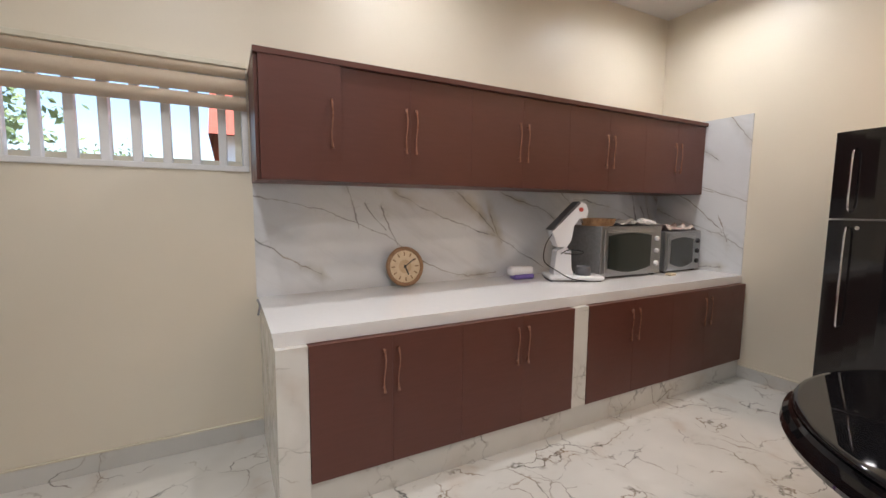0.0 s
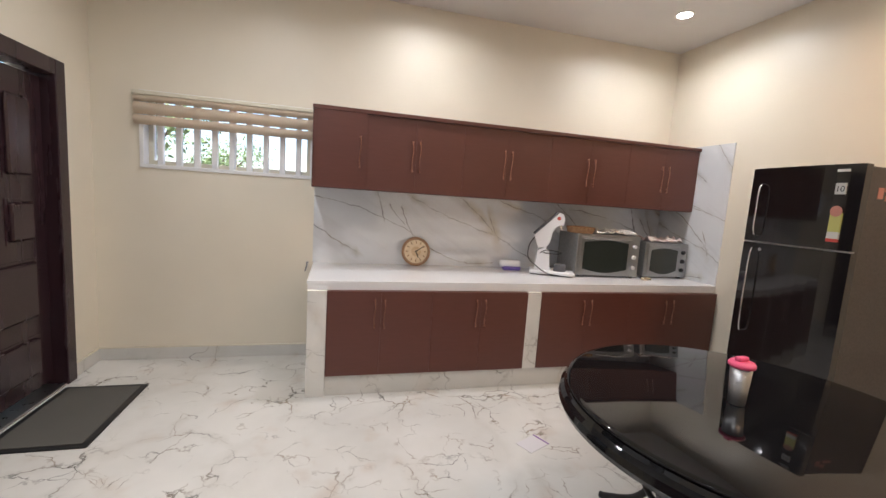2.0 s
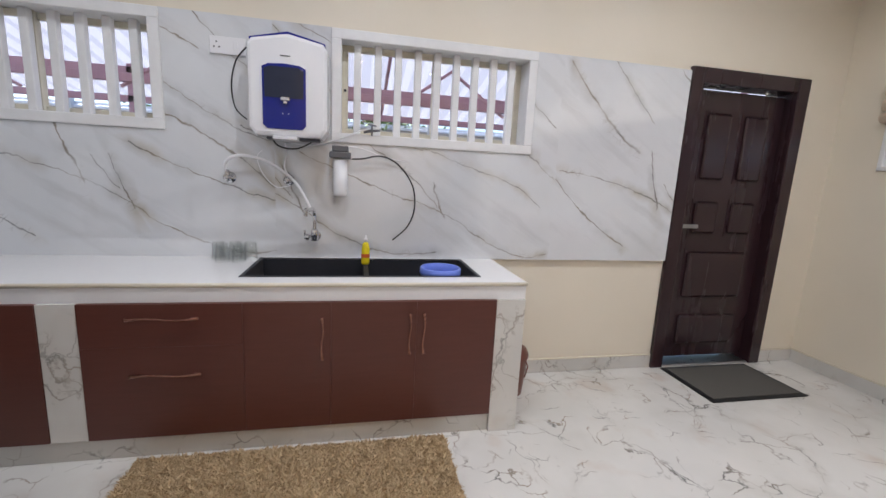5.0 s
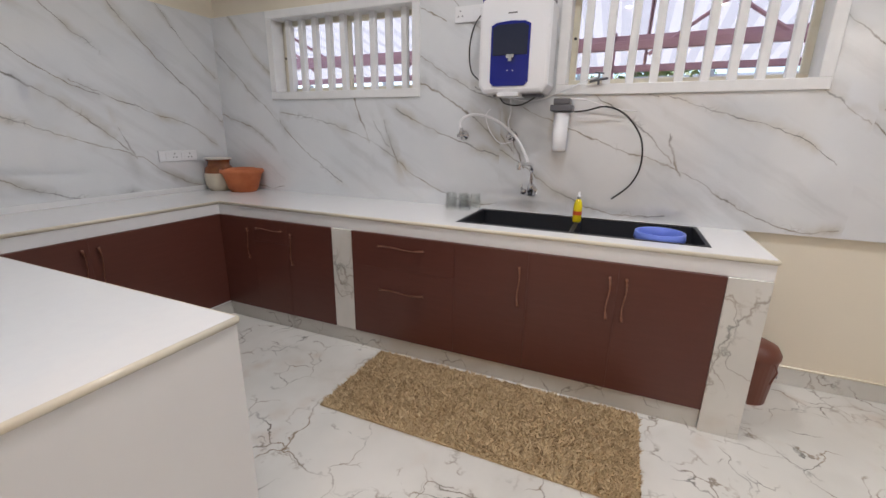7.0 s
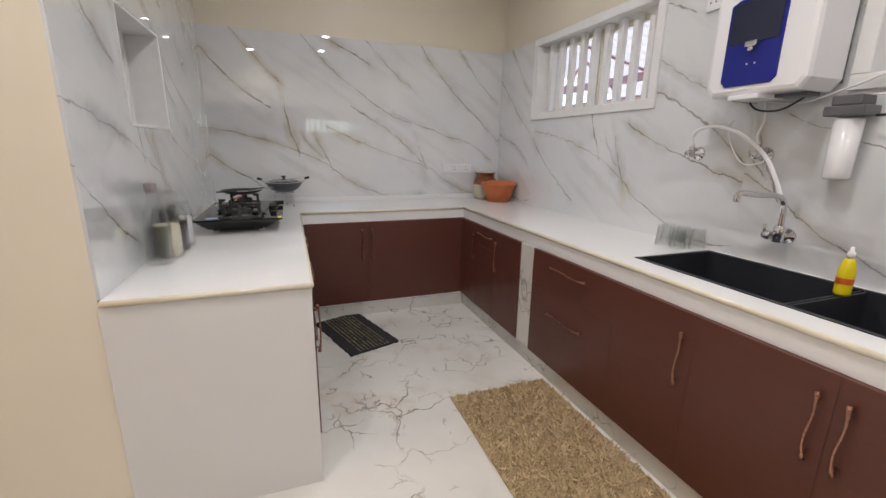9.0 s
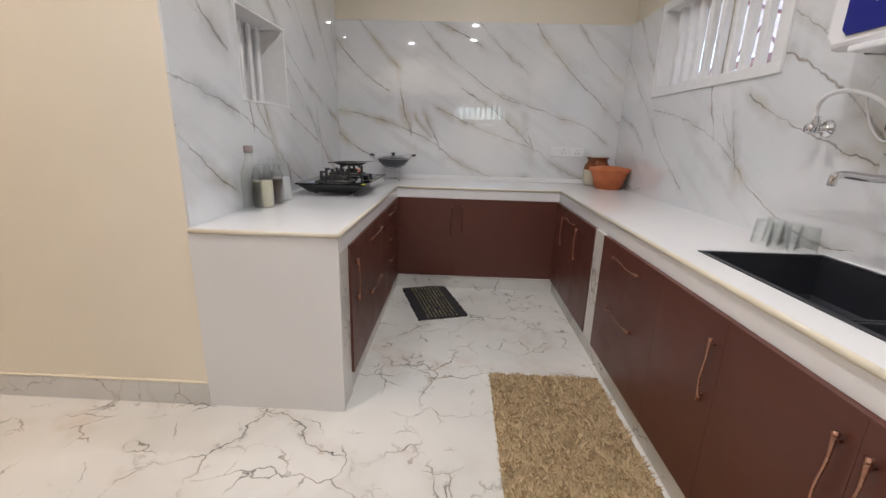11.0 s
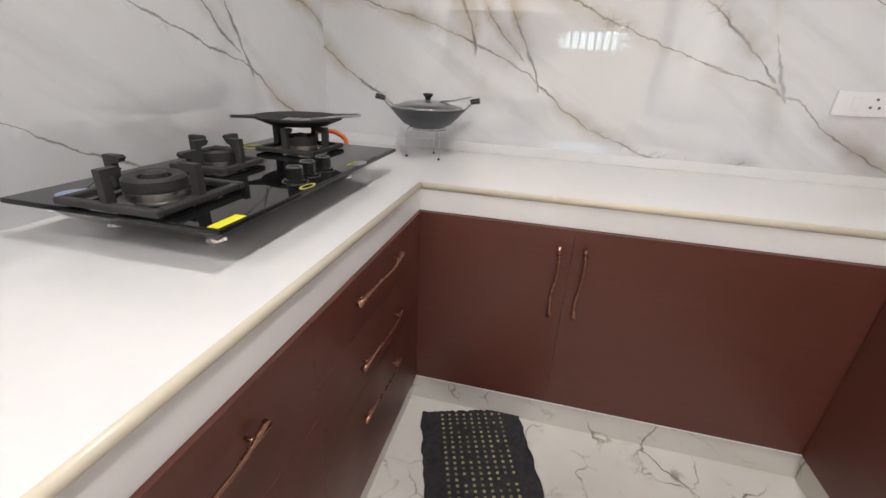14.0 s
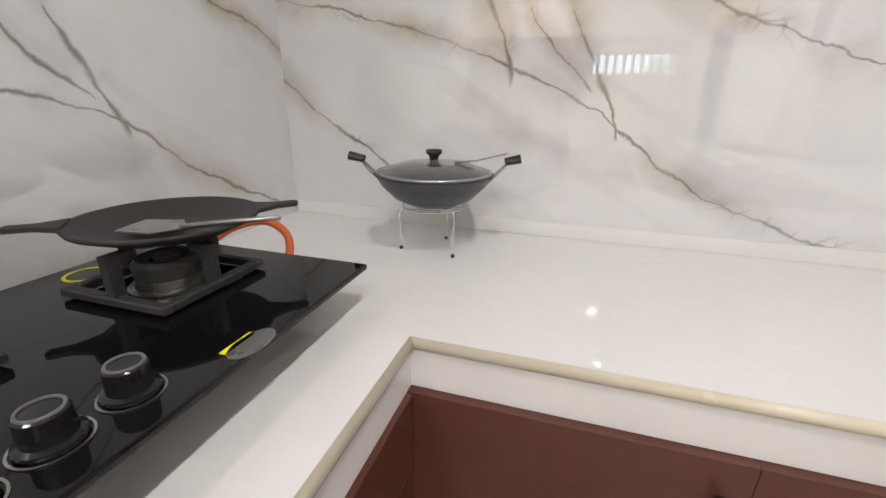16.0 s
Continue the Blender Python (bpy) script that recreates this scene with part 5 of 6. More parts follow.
# ---- appliance counter ----
clk = thing("clock", "round wooden clock with Roman dial leaning on the marble", "clock", Matrix.Translation((2.487, 6.37, TOP + 0.132)) @ pose(0, 0, 0, 80, 0, 0))
WOODC = grained("carved_wood", (0.42, 0.25, 0.14), (0.32, 0.18, 0.09), 40, 0.5)
DIAL = grained("clock_dial", (0.82, 0.68, 0.48), (0.74, 0.59, 0.39), 30, 0.5)
part("rim", lathe([(0.105, 0.0), (0.130, 0.002), (0.133, 0.012), (0.128, 0.024), (0.116, 0.028), (0.108, 0.020), (0.105, 0.0)], 48), WOODC, clk, "brown wooden rim", smooth=True)
part("dial", lathe([(0, 0.004), (0.108, 0.004), (0.108, 0.012), (0, 0.012)], 48), DIAL, clk, "tan dial")
for k in range(12):
    bm = boxes(((-0.004, 0.072, 0.0121), (0.004, 0.096, 0.0135)))
    for v in bm.verts:
        v.co = pose(0, 0, 0, 0, 0, -30 * k) @ v.co
    part("numeral_bar", bm, WOODC, clk)
part("centre_disc", lathe([(0, 0.0121), (0.045, 0.0121), (0.045, 0.0135), (0, 0.0135)], 32), grained("tan_disc", (0.70, 0.52, 0.32), (0.62, 0.45, 0.26), 30, 0.5), clk, "darker carved centre")
for ang, ln, w in ((-55, 0.085, 0.0035), (-160, 0.06, 0.0045)):
    bm = boxes(((-w, -0.012, 0.0145), (w, ln, 0.016)))
    for v in bm.verts:
        v.co = pose(0, 0, 0, 0, 0, ang) @ v.co
    part("clock_hand", bm, BLACK, clk, "thin dark clock pointer")

tow = thing("hand_mixer", "white and violet hand mixer body lying on the worktop", "hand mixer", pose(3.38, 6.27, TOP, 0, 0, -5))
bm = boxes(((-0.105, -0.04, 0.03), (0.10, 0.04, 0.095)), bevel=0.025, segs=3)
part("housing", bm, PLASTIC, tow, smooth=True)
part("lower_housing", boxes(((-0.07, -0.042, 0.0), (0.10, 0.042, 0.04)), bevel=0.014, segs=2), material("violet_plastic", (0.17, 0.12, 0.42), 0.35), tow, "violet lower half", smooth=True)

cable("loose_cable", "short grey cable end at the worktop's corner", [(1.572, 6.05, 0.90), (1.565, 6.0, 0.91), (1.57, 5.93, 0.90), (1.56, 5.90, 0.86)], 0.005, GREYPLASTIC, "cable")
# stand mixer
mx = thing("stand_mixer", "white stand mixer with a tilted head and a black band", "stand mixer", pose(3.63, 6.14, TOP, 0, 0, -25))
part("base", boxes(((-0.10, -0.12, 0.008), (0.11, 0.10, 0.045)), bevel=0.016, segs=3), PLASTIC, mx, smooth=True)
part("base_front", boxes(((0.06, -0.14, 0.008), (0.30, 0.05, 0.042)), bevel=0.016, segs=3), PLASTIC, mx, smooth=True)
part("base_pad", boxes(((-0.09, -0.11, 0), (0.28, 0.04, 0.008))), BLACK, mx)
col = extrude_outline([(-0.06, 0.04), (0.09, 0.04), (0.07, 0.10), (0.065, 0.22), (0.02, 0.25), (-0.04, 0.22)], 0.12, lambda u, v, w: (u, w - 0.08, v), bevel=0.01)
part("column", col, PLASTIC, mx, "white column")
head = extrude_outline([(-0.085, 0.365), (-0.04, 0.25), (0.03, 0.25), (0.06, 0.30), (0.075, 0.40), (0.11, 0.455), (0.165, 0.46), (0.175, 0.51), (0.155, 0.56), (0.11, 0.575)], 0.14, lambda u, v, w: (u, w - 0.09, v), bevel=0.02)
part("head", head, PLASTIC, mx, "white tilted motor head")
band = extrude_outline([(-0.090, 0.372), (-0.078, 0.362), (0.118, 0.566), (0.108, 0.578)], 0.146, lambda u, v, w: (u, w - 0.093, v))
part("band", band, GREYPLASTIC, mx, "dark grey band along the head")
part("red_badge", lathe([(0, 0), (0.016, 0), (0.016, 0.003), (0, 0.003)], 16, m=pose(0.12, -0.095, 0.52, 90, 0, 0) ), material("red_badge", (0.5, 0.08, 0.06), 0.4), mx)
part("spindle", tube([(0.135, -0.02, 0.47), (0.155, -0.02, 0.42)], 0.012, 12), CHROME, mx)
part("drive_cup", lathe([(0, 0.042), (0.055, 0.042), (0.05, 0.10), (0.046, 0.105), (0.04, 0.06), (0, 0.06)], 28, m=pose(0.17, -0.05, 0)), GREYPLASTIC, mx, smooth=True)
cable("mixer_cable", "black mixer cable looped behind the stand mixer", [(3.55, 6.12, 1.19), (3.50, 6.14, 1.10), (3.51, 6.16, 0.98), (3.55, 6.08, 0.92), (3.62, 5.99, 0.865), (3.72, 5.95, 0.852)], 0.004, BLACK, "cable")
cable("mixer_cable", "black mixer cable tied round the column", [(3.57, 6.055, 1.04), (3.62, 6.03, 1.07), (3.72, 6.02, 1.06), (3.77, 6.03, 1.045), (3.70, 6.02, 1.035), (3.59, 6.04, 1.045)], 0.004, BLACK, "cable")

OVEN = brushed("oven_silver", (0.42, 0.42, 0.42), 0.35)
OVDARK = grained("oven_side_grey", (0.22, 0.22, 0.22), (0.18, 0.18, 0.18), 40, 0.4)
OVGLASS = material("oven_glass", (0.03, 0.035, 0.03), 0.05, coat=0.3)


def oven(m, w, h, d, knob_mat, label):
    o = thing("toaster_oven", label, "oven", m, group="toaster ovens")
    part("casing", boxes(((0, 0, 0.015), (w, d, h)), bevel=0.006, segs=2), OVDARK, o, "dark grey painted casing")
    part("front_frame", boxes(((0, -0.014, 0.015), (w, 0, h)), bevel=0.004, segs=2), OVEN, o, "silver front frame")
    a, b, c, e = 0.035, w - 0.11, 0.045, h - 0.035
    dr = part("oven_door", boxes(((a - 0.012, -0.026, c - 0.012), (b + 0.012, -0.014, e + 0.012)), bevel=0.004, segs=2), OVEN, o, "silver drop-down door")
    n, mid = 10, (a + b) / 2
    outl = [(a + 0.02 + (b - a - 0.04) * i / n, c + 0.035 - 0.035 * math.sin(math.pi * i / n)) for i in range(n + 1)]
    outl += [(b - 0.02 - (b - a - 0.04) * i / n, e - 0.035 + 0.02 * math.sin(math.pi * i / n)) for i in range(n + 1)]
    part("window", extrude_outline(outl, 0.004, lambda u, v, w2: (u, -0.026 - w2, v)), OVGLASS, dr, "curved dark glass window")
    part("grab_bar", tube(curve([(a + 0.03, -0.027, e - 0.004), (a + 0.04, -0.045, e - 0.006), (b - 0.04, -0.045, e - 0.006), (b - 0.03, -0.027, e - 0.004)], 6), 0.006, 8), OVEN, dr, smooth=True)
    for k in range(3):
        part("knob", lathe([(0, 0), (0.021, 0), (0.019, 0.016), (0.014, 0.020), (0, 0.020)], 20, m=pose(w - 0.055, -0.014, h * (0.25 + 0.25 * k), 90, 0, 0)), knob_mat, o, smooth=True)
    for fx in (0.04, w - 0.04):
        part("foot", boxes(((fx - 0.015, 0.01, 0), (fx + 0.015, 0.04, 0.0155))), BLACK, o)
        part("foot", boxes(((fx - 0.015, d - 0.05, 0), (fx + 0.015, d - 0.02, 0.0155))), BLACK, o)
    return o


oven(pose(3.905, 6.00, TOP, 0, 0, -3), 0.635, 0.395, 0.36, PLASTIC, "silver toaster oven with white knobs and a dark grey casing")
oven(pose(4.62, 5.98, TOP, 0, 0, 1), 0.49, 0.345, 0.36, BLACK, "smaller silver toaster oven with dark knobs")


def cloth(m, w, d, seed, mat, label, name="folded_newspaper"):
    rng = random.Random(seed)
    bm = bmesh.new()
    n = 16
    off = rng.uniform(0, 9)
    g = [[bm.verts.new((w * i / n, d * j / n, 0.012 + 0.075 * abs(noise.noise(Vector((i * 0.34 + off, j * 0.25, 0)))) )) for i in range(n + 1)] for j in range(n + 1)]
    for a, b in zip(g, g[1:]):
        for i in range(n):
            bm.faces.new((a[i], a[i + 1], b[i + 1], b[i]))
    r = bmesh.ops.extrude_face_region(bm, geom=bm.faces[:])
    for v in r["geom"]:
        if isinstance(v, bmesh.types.BMVert):
            v.co.z = max(0.0, v.co.z - 0.006)
    c = tagged(link_mesh(name, bm, mat, smooth=True), label, "paper")
    c.matrix_world = m
    return c


PAPER = material("printed_paper", (0.6, 0.6, 0.58), 0.8)
n = Nodes(PAPER)
wv = n.node("TexWave", bands_direction="Y")
n.put(wv.inputs["Vector"], n.coords())
wv.inputs["Scale"].default_value, wv.inputs["Distortion"].default_value = 32, 1.5
n.color(n.mix(n.math("MULTIPLY", n.range(n.noise(n.coords(), 14, 2), 0.42, 0.5, 0, 1), n.range(wv.outputs["Fac"], 0.4, 0.6, 0, 1)), (0.62, 0.60, 0.56), (0.16, 0.15, 0.15)))
PINKP = grained("pink_printed_cloth", (0.60, 0.55, 0.50), (0.42, 0.30, 0.28), 16, 0.8)
cloth(pose(4.09, 5.985, TOP + 0.395, 0, 0, -3), 0.42, 0.30, 3, PAPER, "crumpled newspaper lying on the larger oven")
cloth(pose(4.65, 5.975, TOP + 0.345, 0, 0, 2), 0.40, 0.30, 5, PINKP, "pale printed cloth lying on the smaller oven", "table_cloth")
basket = thing("wicker_tray", "round brown wicker tray standing on the larger oven", "tray", pose(4.00, 6.12, TOP + 0.396) @ Matrix.Diagonal((1.15, 1.15, 1.6, 1)))
part("weave", lathe([(0, 0), (0.10, 0), (0.115, 0.035), (0.108, 0.035), (0.095, 0.006), (0, 0.006)], 32), grained("wicker", (0.38, 0.22, 0.11), (0.24, 0.13, 0.06), 60, 0.8, 0.6, 0.003), basket)
gl = tagged(link_mesh("oven_plug", boxes(((4.55, 5.86, TOP), (4.63, 5.91, TOP + 0.02)), bevel=0.008, segs=2), grained("ivory_plastic", (0.62, 0.52, 0.36), (0.55, 0.46, 0.32), 20, 0.5)), "small ivory clip lying on the worktop edge", "clip")

# ---- fridge ----
fr = thing("fridge", "tall black gloss double door fridge with chrome bar handles and stickers", "fridge")
fx, fy0, fy1, fz = 4.46, 4.285, 4.90, 1.80
part("cabinet", boxes(((fx + 0.07, fy0 + 0.008, 0.03), (EX - 0.02, fy1 - 0.008, fz - 0.01)), bevel=0.008, segs=2), FRIDGESIDE, fr, "dark brown-grey side panels")


def fridge_door(z0, z1):
    bm = bmesh.new()
    n = 10
    pr = [(fy0 + (fy1 - fy0) * i / n, fx + 0.020 - 0.020 * math.sin(math.pi * i / n)) for i in range(n + 1)]
    out = [(x, y) for y, x in pr] + [(fx + 0.068, fy1), (fx + 0.068, fy0)]
    return extrude_outline(out, z1 - z0, lambda u, v, w: (u, v, z0 + w), bm, bevel=0.004)


up = part("freezer_door", fridge_door(1.325, fz), FRIDGE, fr, "black gloss freezer door")
lo = part("fridge_door", fridge_door(0.05, 1.315), FRIDGE, fr, "black gloss lower door")
for d, za, zb in ((up, 1.36, 1.70), (lo, 0.72, 1.28)):
    part("bar_handle", tube(curve([(fx + 0.012, fy1 - 0.09, za), (fx - 0.025, fy1 - 0.09, za + 0.03), (fx - 0.03, fy1 - 0.09, (za + zb) / 2), (fx - 0.025, fy1 - 0.09, zb - 0.03), (fx + 0.012, fy1 - 0.09, zb)], 6), 0.0055, 10), CHROME, d, "slim chrome bar handle", smooth=True)
part("lock", lathe([(0, 0), (0.012, 0), (0.010, 0.006), (0, 0.006)], 16, m=pose(fx + 0.006, fy1 - 0.13, 1.275, 0, -90, 0)), CHROME, lo)
part("split_trim", boxes(((fx + 0.02, fy0 + 0.01, 1.316), (fx + 0.06, fy1 - 0.01, 1.324))), STEEL, fr)


def sticker(y, z, w, h, col, parent=None, x=fx - 0.0015, name="sticker"):
    return part(name, boxes(((x - 0.001, y - w / 2, z - h / 2), (x + 0.02, y + w / 2, z + h / 2))), col, parent or fr)


STW, STY, STR, STG = material("sticker_white", (0.6, 0.6, 0.58), 0.5), material("sticker_yellow", (0.50, 0.50, 0.16), 0.5), material("sticker_red", (0.5, 0.05, 0.04), 0.5), material("sticker_pink", (0.50, 0.22, 0.18), 0.5)
sx = fx + 0.003
sticker(4.378, 1.665, 0.048, 0.062, STW, x=sx)
sticker(4.378, 1.475, 0.056, 0.11, STY, x=sx)
sticker(4.378, 1.405, 0.056, 0.040, STW, x=sx - 0.001)
sticker(4.378, 1.378, 0.056, 0.018, STR, x=sx - 0.002)
bm = lathe([(0, 0), (0.030, 0), (0.030, 0.0015), (0, 0.0015)], 24, m=pose(sx - 0.0022, 4.378, 1.54, 0, -90, 0))
part("sticker", bm, STG, fr, "round pink energy label")
sticker(4.378, 1.765, 0.055, 0.014, STW, x=sx, name="brand_bar")
part("sticker", boxes(((4.61, fy0 + 0.0055, 1.62), (4.65, fy0 + 0.0085, 1.68)), ((4.67, fy0 + 0.0055, 1.61), (4.75, fy0 + 0.0085, 1.64)), ((4.66, fy0 + 0.0055, 1.66), (4.70, fy0 + 0.0085, 1.70))), STG, fr, "peeling pink and white sticker on the side")


def words(text, size, m, mat, parent):
    c = bpy.data.curves.new("text", "FONT")
    c.body, c.size, c.extrude, c.align_x, c.align_y = text, size, 0.0004, "CENTER", "CENTER"
    o = bpy.data.objects.new("text", c)
    scene.collection.objects.link(o)
    me = bpy.data.meshes.new_from_object(o.evaluated_get(bpy.context.evaluated_depsgraph_get()))
    bpy.data.objects.remove(o)
    me.materials.append(mat)
    w = new("lettering", me)
    w.parent = parent
    w.matrix_world = m
    return w


words("10", 0.044, Matrix.Translation((sx - 0.0018, 4.378, 1.662)) @ pose(0, 0, 0, 90, 0, -90), BLACK, fr)

# ---- dining table ----
tb = thing("dining_table", "round black glass dining table on a dark metal scroll base", "table", pose(3.33, 3.83, 0))
R = 0.675
part("tabletop", lathe([(0, 0.742), (R - 0.012, 0.742), (R - 0.003, 0.746), (R, 0.751), (R - 0.004, 0.757), (R - 0.02, 0.760), (0, 0.760)], 96), BLACKGLASS, tb, "black glass round top", smooth=True)
part("apron", lathe([(0.58, 0.665), (0.675, 0.665), (0.695, 0.672), (0.702, 0.690), (0.697, 0.715), (0.682, 0.728), (0.674, 0.742), (0.58, 0.742), (0.58, 0.665)], 96), BLACKGLASS, tb, "black moulded rim under the glass", smooth=False)
for k in range(4):
    a = math.pi / 2 * k + 0.35
    ca, sa = math.cos(a), math.sin(a)
    pts = [(r * ca, r * sa, z) for r, z in ((0.62, 0.705), (0.60, 0.60), (0.50, 0.52), (0.36, 0.42), (0.30, 0.28), (0.38, 0.12), (0.52, 0.03), (0.56, 0.014))]
    part("leg", tube(curve(pts, 6), 0.017, 10), BLACK, tb, "curved black metal leg", smooth=True)
ringp = [(0.33 * math.cos(t), 0.33 * math.sin(t), 0.36) for t in [2 * math.pi * i / 48 for i in range(49)]]
part("ring", tube(ringp, 0.012, 8), BLACK, tb, smooth=True)

cup = thing("steel_tumbler", "brushed steel tumbler with a bright pink plastic lid on the table", "tumbler", pose(3.285, 3.85, 0.760))
part("tumbler_body", lathe([(0, 0), (0.027, 0), (0.029, 0.004), (0.037, 0.15), (0, 0.15)], 32), STEEL, cup, smooth=True)
PINK = material("pink_plastic", (0.75, 0.10, 0.22), 0.35)
lidp = part("lid", lathe([(0.037, 0.145), (0.045, 0.150), (0.046, 0.160), (0.040, 0.168), (0, 0.172)], 32), PINK, cup, "bright pink lid", smooth=True)
part("spout", boxes(((-0.03, -0.012, 0.170), (0.02, 0.012, 0.188)), bevel=0.006, segs=2), PINK, lidp)

bag = tagged(link_mesh("plastic_bag", boxes(((-0.09, -0.06, 0.0005), (0.09, 0.06, 0.004)), bevel=0.001), material("clear_film", (0.72, 0.70, 0.72), 0.12)), "small clear plastic bag lying on the floor", "bag")
bag.matrix_world = pose(3.0, 4.84, 0, 0, 0, 25)
part("seal_strip", boxes(((0.07, -0.06, 0.004), (0.082, 0.06, 0.005))), material("purple_strip", (0.20, 0.08, 0.30), 0.4), bag)

# ---- ceiling lights ----
LENS = glowing("lamp_lens", (1.0, 0.95, 0.88), 40.0)
LAMPS = [(1.2, 1.5), (1.2, 2.9), (1.2, 4.15), (1.2, 5.3), (2.5, 5.75), (4.5, 5.72), (2.66, 3.15), (4.55, 4.1), (4.3, 2.9)]
WARM = {(4.55, 4.1), (4.3, 2.9)}
DIMMER = {(1.2, 5.3): 0.85, (4.5, 5.72): 1.25, (2.5, 5.75): 1.1, (1.2, 1.5): 0.95}
for a, b in LAMPS:
    l = thing("ceiling_downlight", "round recessed ceiling downlight with a white ring, lit", "downlight", pose(a, b, CEIL), group="ceiling downlights")
    part("ring", lathe([(0.055, -0.004), (0.075, -0.004), (0.078, 0.0), (0.055, 0.0), (0.055, -0.004)], 32), WHITE, l)
    part("lens", lathe([(0, -0.002), (0.055, -0.002), (0.055, -0.0005), (0, -0.0005)], 32), LENS, l, "glowing frosted lens")
    la = new("downlight_beam", bpy.data.lights.new("downlight_beam", "AREA"))
    la.data.shape, la.data.size, la.data.energy = "DISK", 0.06, LAMP_W * DIMMER.get((a, b), 1.0)
    la.data.spread = radians(158)
    la.data.color = (1.0, 0.60, 0.30) if (a, b) in WARM else LAMP_C
    la.matrix_world = look((a, b, CEIL - 0.008), (a, b, 0))

# ---- outdoors ----
GROUND = grained("garden_soil", (0.22, 0.17, 0.11), (0.14, 0.13, 0.07), 2, 0.95)
bm = bmesh.new()
vs = [bm.verts.new(v) for v in ((-600, -600, -0.3), (600, -600, -0.3), (600, 600, -0.3), (-600, 600, -0.3))]
bm.faces.new(vs)
tagged(link_mesh("ground", bm, GROUND), "dry garden ground outside", "ground", kind="structure")
shed = thing("steel_shed", "open steel shed with red painted trusses and a pale roof sheet", "shed")
RED = grained("red_steel_paint", (0.40, 0.23, 0.29), (0.34, 0.19, 0.25), 6, 0.5)
for xx in (-1.6, -2.8):
    for zz in ((2.02,) if xx > -2 else (2.0, 2.3)):
        part("beam", boxes(((xx, -3, zz), (xx + 0.05, 9, zz + 0.07)), bevel=0.004), RED, shed)
for k in range(5):
    yy = -1.4 + k * 2.3
    part("strut", tube([(-1.575, yy, 1.98), (-1.575, yy + 0.55, 2.37)], 0.016, 6), RED, shed)
    part("strut", tube([(-1.575, yy + 0.55, 2.37), (-1.575, yy + 1.1, 1.98)], 0.016, 6), RED, shed)
    part("rafter", tube([(-0.7, yy, 2.96), (-4.0, yy, 2.25)], 0.02, 6), RED, shed)
for k in range(5):
    part("post", boxes(((-2.83, -2 + 2.4 * k, -0.3), (-2.75, -1.92 + 2.4 * k, 2.4))), RED, shed)
SHEET = material("roof_sheet", (0.80, 0.77, 0.79), 0.5)
n = Nodes(SHEET)
tl = n.node("BsdfTranslucent")
tl.inputs[0].default_value = (0.235, 0.225, 0.235, 1)
n.t.links.new(tl.outputs[0], n.t.nodes["Material Output"].inputs[0])
bm = bmesh.new()
pts = [(-0.5, 3.05), (-4.2, 2.25)]
prev = None
for i in range(120):
    yy = -3 + 0.1 * i
    zz = 0.02 * (i % 2)
    cur = [bm.verts.new((x, yy, z + zz)) for x, z in pts]
    if prev:
        bm.faces.new((prev[0], prev[1], cur[1], cur[0]))
    prev = cur
part("roof_sheet", bm, SHEET, shed, "pale translucent corrugated roof sheet")
fence = thing("boundary_fence", "pale lilac ribbed sheet fence beyond the shed", "fence")
LILAC = grained("lilac_sheet", (0.62, 0.61, 0.61), (0.53, 0.52, 0.53), 3, 0.6)
part("sheet", boxes(((-5.30, -4, -0.3), (-5.26, 9, 2.25))), LILAC, fence)
for zz in (1.55, 1.75, 1.95, 2.15):
    part("rail", boxes(((-5.26, -4, zz), (-5.20, 9, zz + 0.05)), bevel=0.004), RED if zz == 1.95 else WHITE, fence)
for k in range(7):
    part("post", boxes(((-5.26, -3.5 + 1.9 * k, -0.3), (-5.16, -3.42 + 1.9 * k, 2.3))), LILAC, fence)
house = thing("neighbour_house", "small white house with a red tiled roof among trees", "house")
part("house_wall", boxes(((1.45, 14, -0.3), (7.5, 19, 2.85))), WHITE, house)
bm = bmesh.new()
q = [bm.verts.new(v) for v in ((1.2, 13.5, 2.8), (8, 13.5, 2.8), (8, 16.5, 4.3), (1.2, 16.5, 4.3), (8, 19.6, 2.8), (1.2, 19.6, 2.8))]
bm.faces.new((q[0], q[1], q[2], q[3])), bm.faces.new((q[3], q[2], q[4], q[5])), bm.faces.new((q[0], q[3], q[5])), bm.faces.new((q[1], q[4], q[2]))
part("roof", bm, grained("red_tile", (0.42, 0.10, 0.06), (0.30, 0.07, 0.04), 5, 0.8), house)
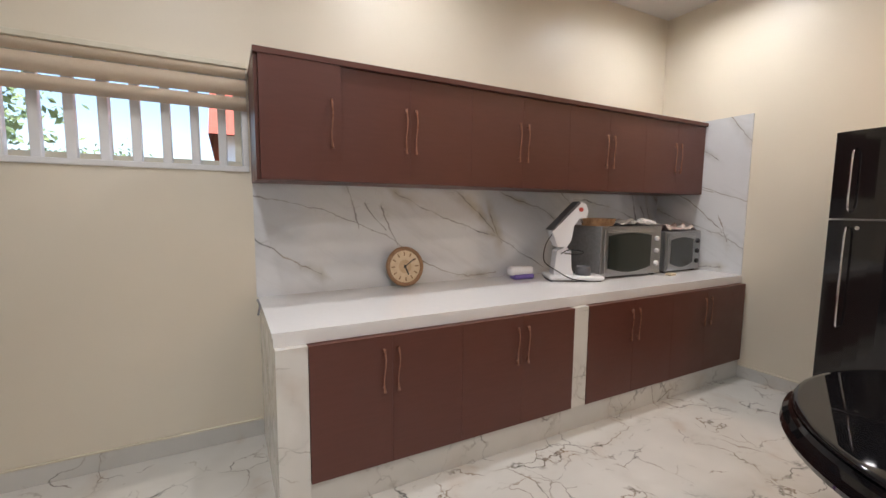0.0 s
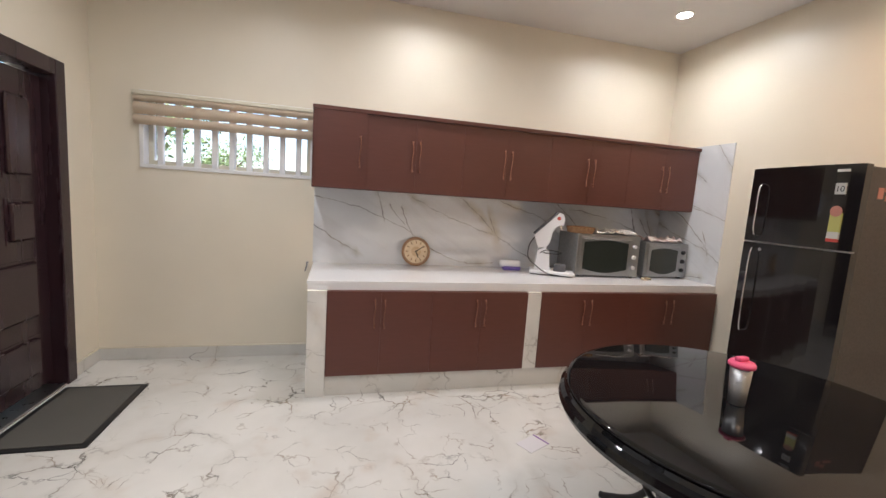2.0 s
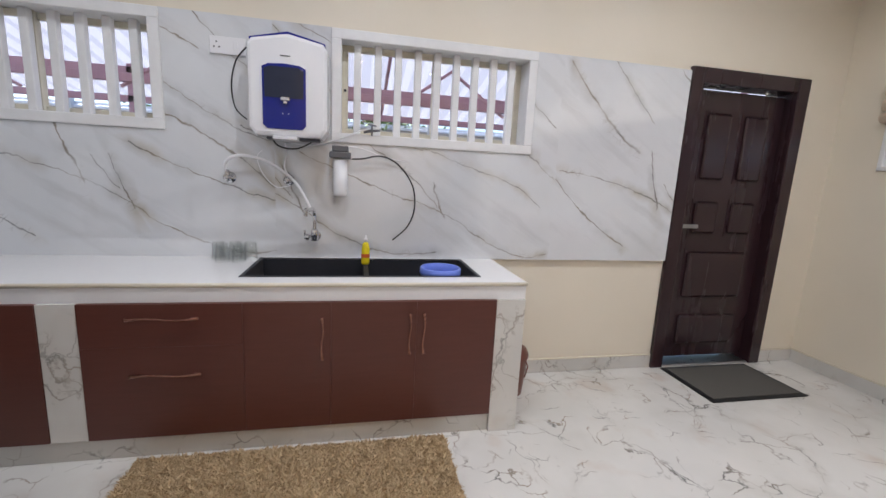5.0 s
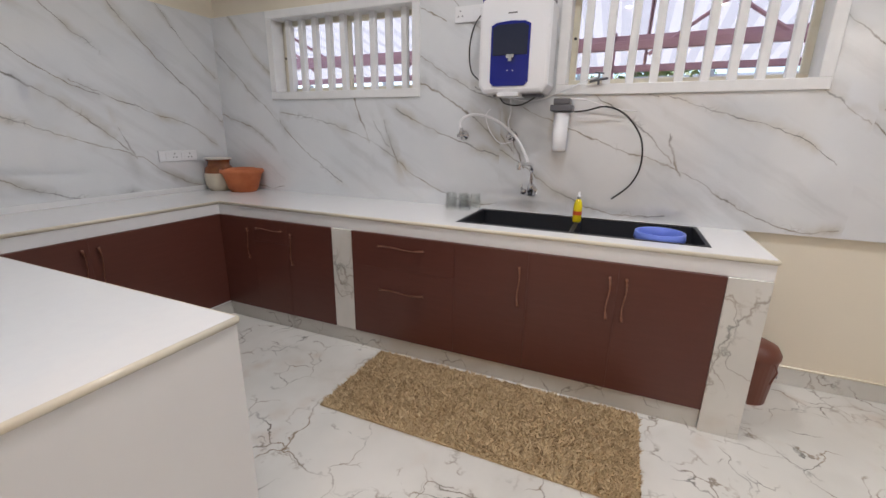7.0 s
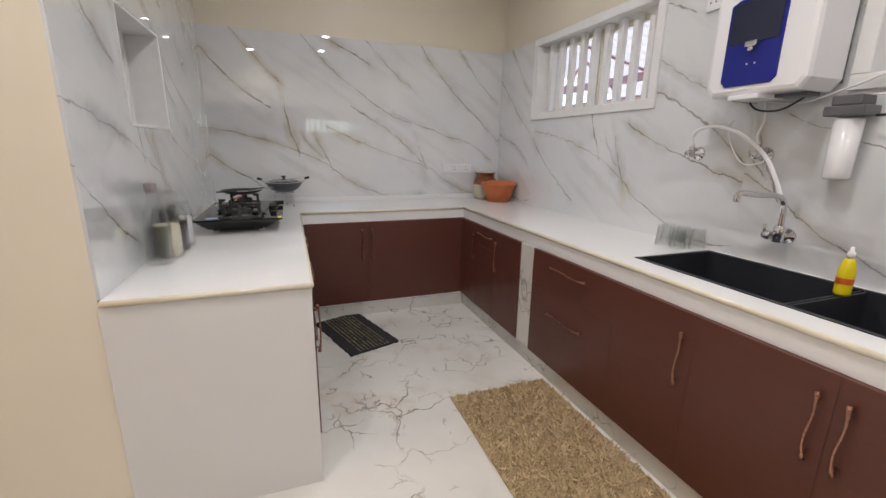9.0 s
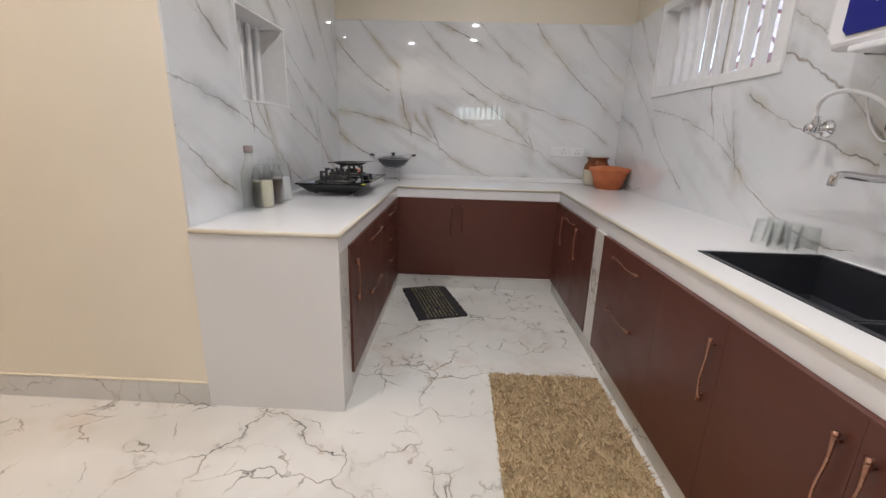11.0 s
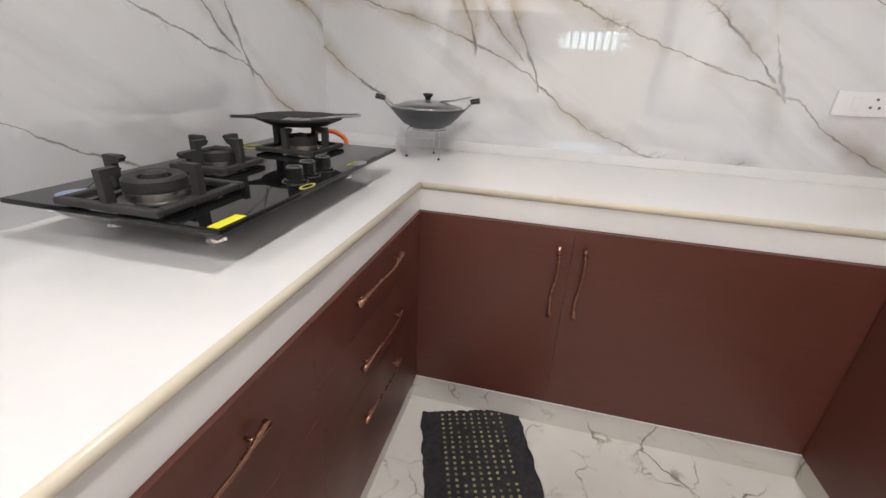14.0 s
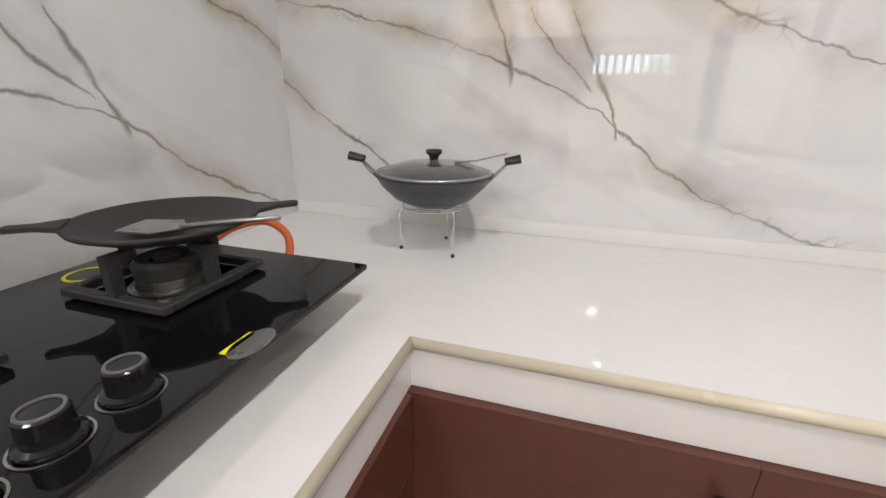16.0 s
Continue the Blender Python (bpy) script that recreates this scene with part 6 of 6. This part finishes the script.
LEAF = island_colors("leaf_green", (0.10, 0.15, 0.05), (0.25, 0.32, 0.12), 0.6)
BARK = grained("bark", (0.14, 0.10, 0.07), (0.08, 0.06, 0.04), 8, 0.9)


def tree(m, h, r, seed):
    rng = random.Random(seed)
    t = thing("garden_tree", "leafy green garden tree", "tree", m, group="garden trees")
    bm = tube(curve([(0, 0, 0), (0.05, 0.02, h * 0.3), (-0.03, 0.05, h * 0.6), (0, 0, h * 0.85)], 4), [0.12 - 0.007 * i for i in range(13)], 8)
    centres = []
    for k in range(9):
        a, z = rng.uniform(0, 6.28), h * rng.uniform(0.4, 0.75)
        e = Vector((math.cos(a) * r * rng.uniform(0.4, 0.9), math.sin(a) * r * rng.uniform(0.4, 0.9), z + rng.uniform(0.2, 0.8)))
        tube([(0, 0, z * 0.8), e * 0.6 + Vector((0, 0, z * 0.35)), e], [0.05, 0.03, 0.012], 6, bm)
        centres.append(e)
    part("trunk", bm, BARK, t)
    verts, faces = [], []
    for c in centres:
        for _ in range(300):
            d = Vector((rng.gauss(0, 1), rng.gauss(0, 1), rng.gauss(0, 0.8))) * (r * 0.26)
            p = c + d
            a = Vector((rng.uniform(-1, 1), rng.uniform(-1, 1), rng.uniform(-1, 1))).normalized()
            b = a.orthogonal().normalized()
            s = rng.uniform(0.04, 0.09)
            k = len(verts)
            verts += [tuple(p - a * s), tuple(p + b * s * 0.45), tuple(p + a * s), tuple(p - b * s * 0.45)]
            faces.append((k, k + 1, k + 2, k + 3))
    me = bpy.data.meshes.new("crown")
    me.from_pydata(verts, [], faces)
    me.materials.append(LEAF)
    cr = new("crown", me)
    cr.parent = t
    tagged(cr, kind="stuff")


for k, (a, b, h) in enumerate(((-1.9, 12.0, 3.9), (-4.6, 14.0, 3.9), (-7.2, 17.0, 4.2), (-2.4, 20.0, 3.2), (-8.0, 14.0, 4.0), (-6.0, 3.0, 4.0), (-7.0, 0.0, 4.2))):
    tree(pose(a, b, -0.3), h, 1.3, 20 + k)
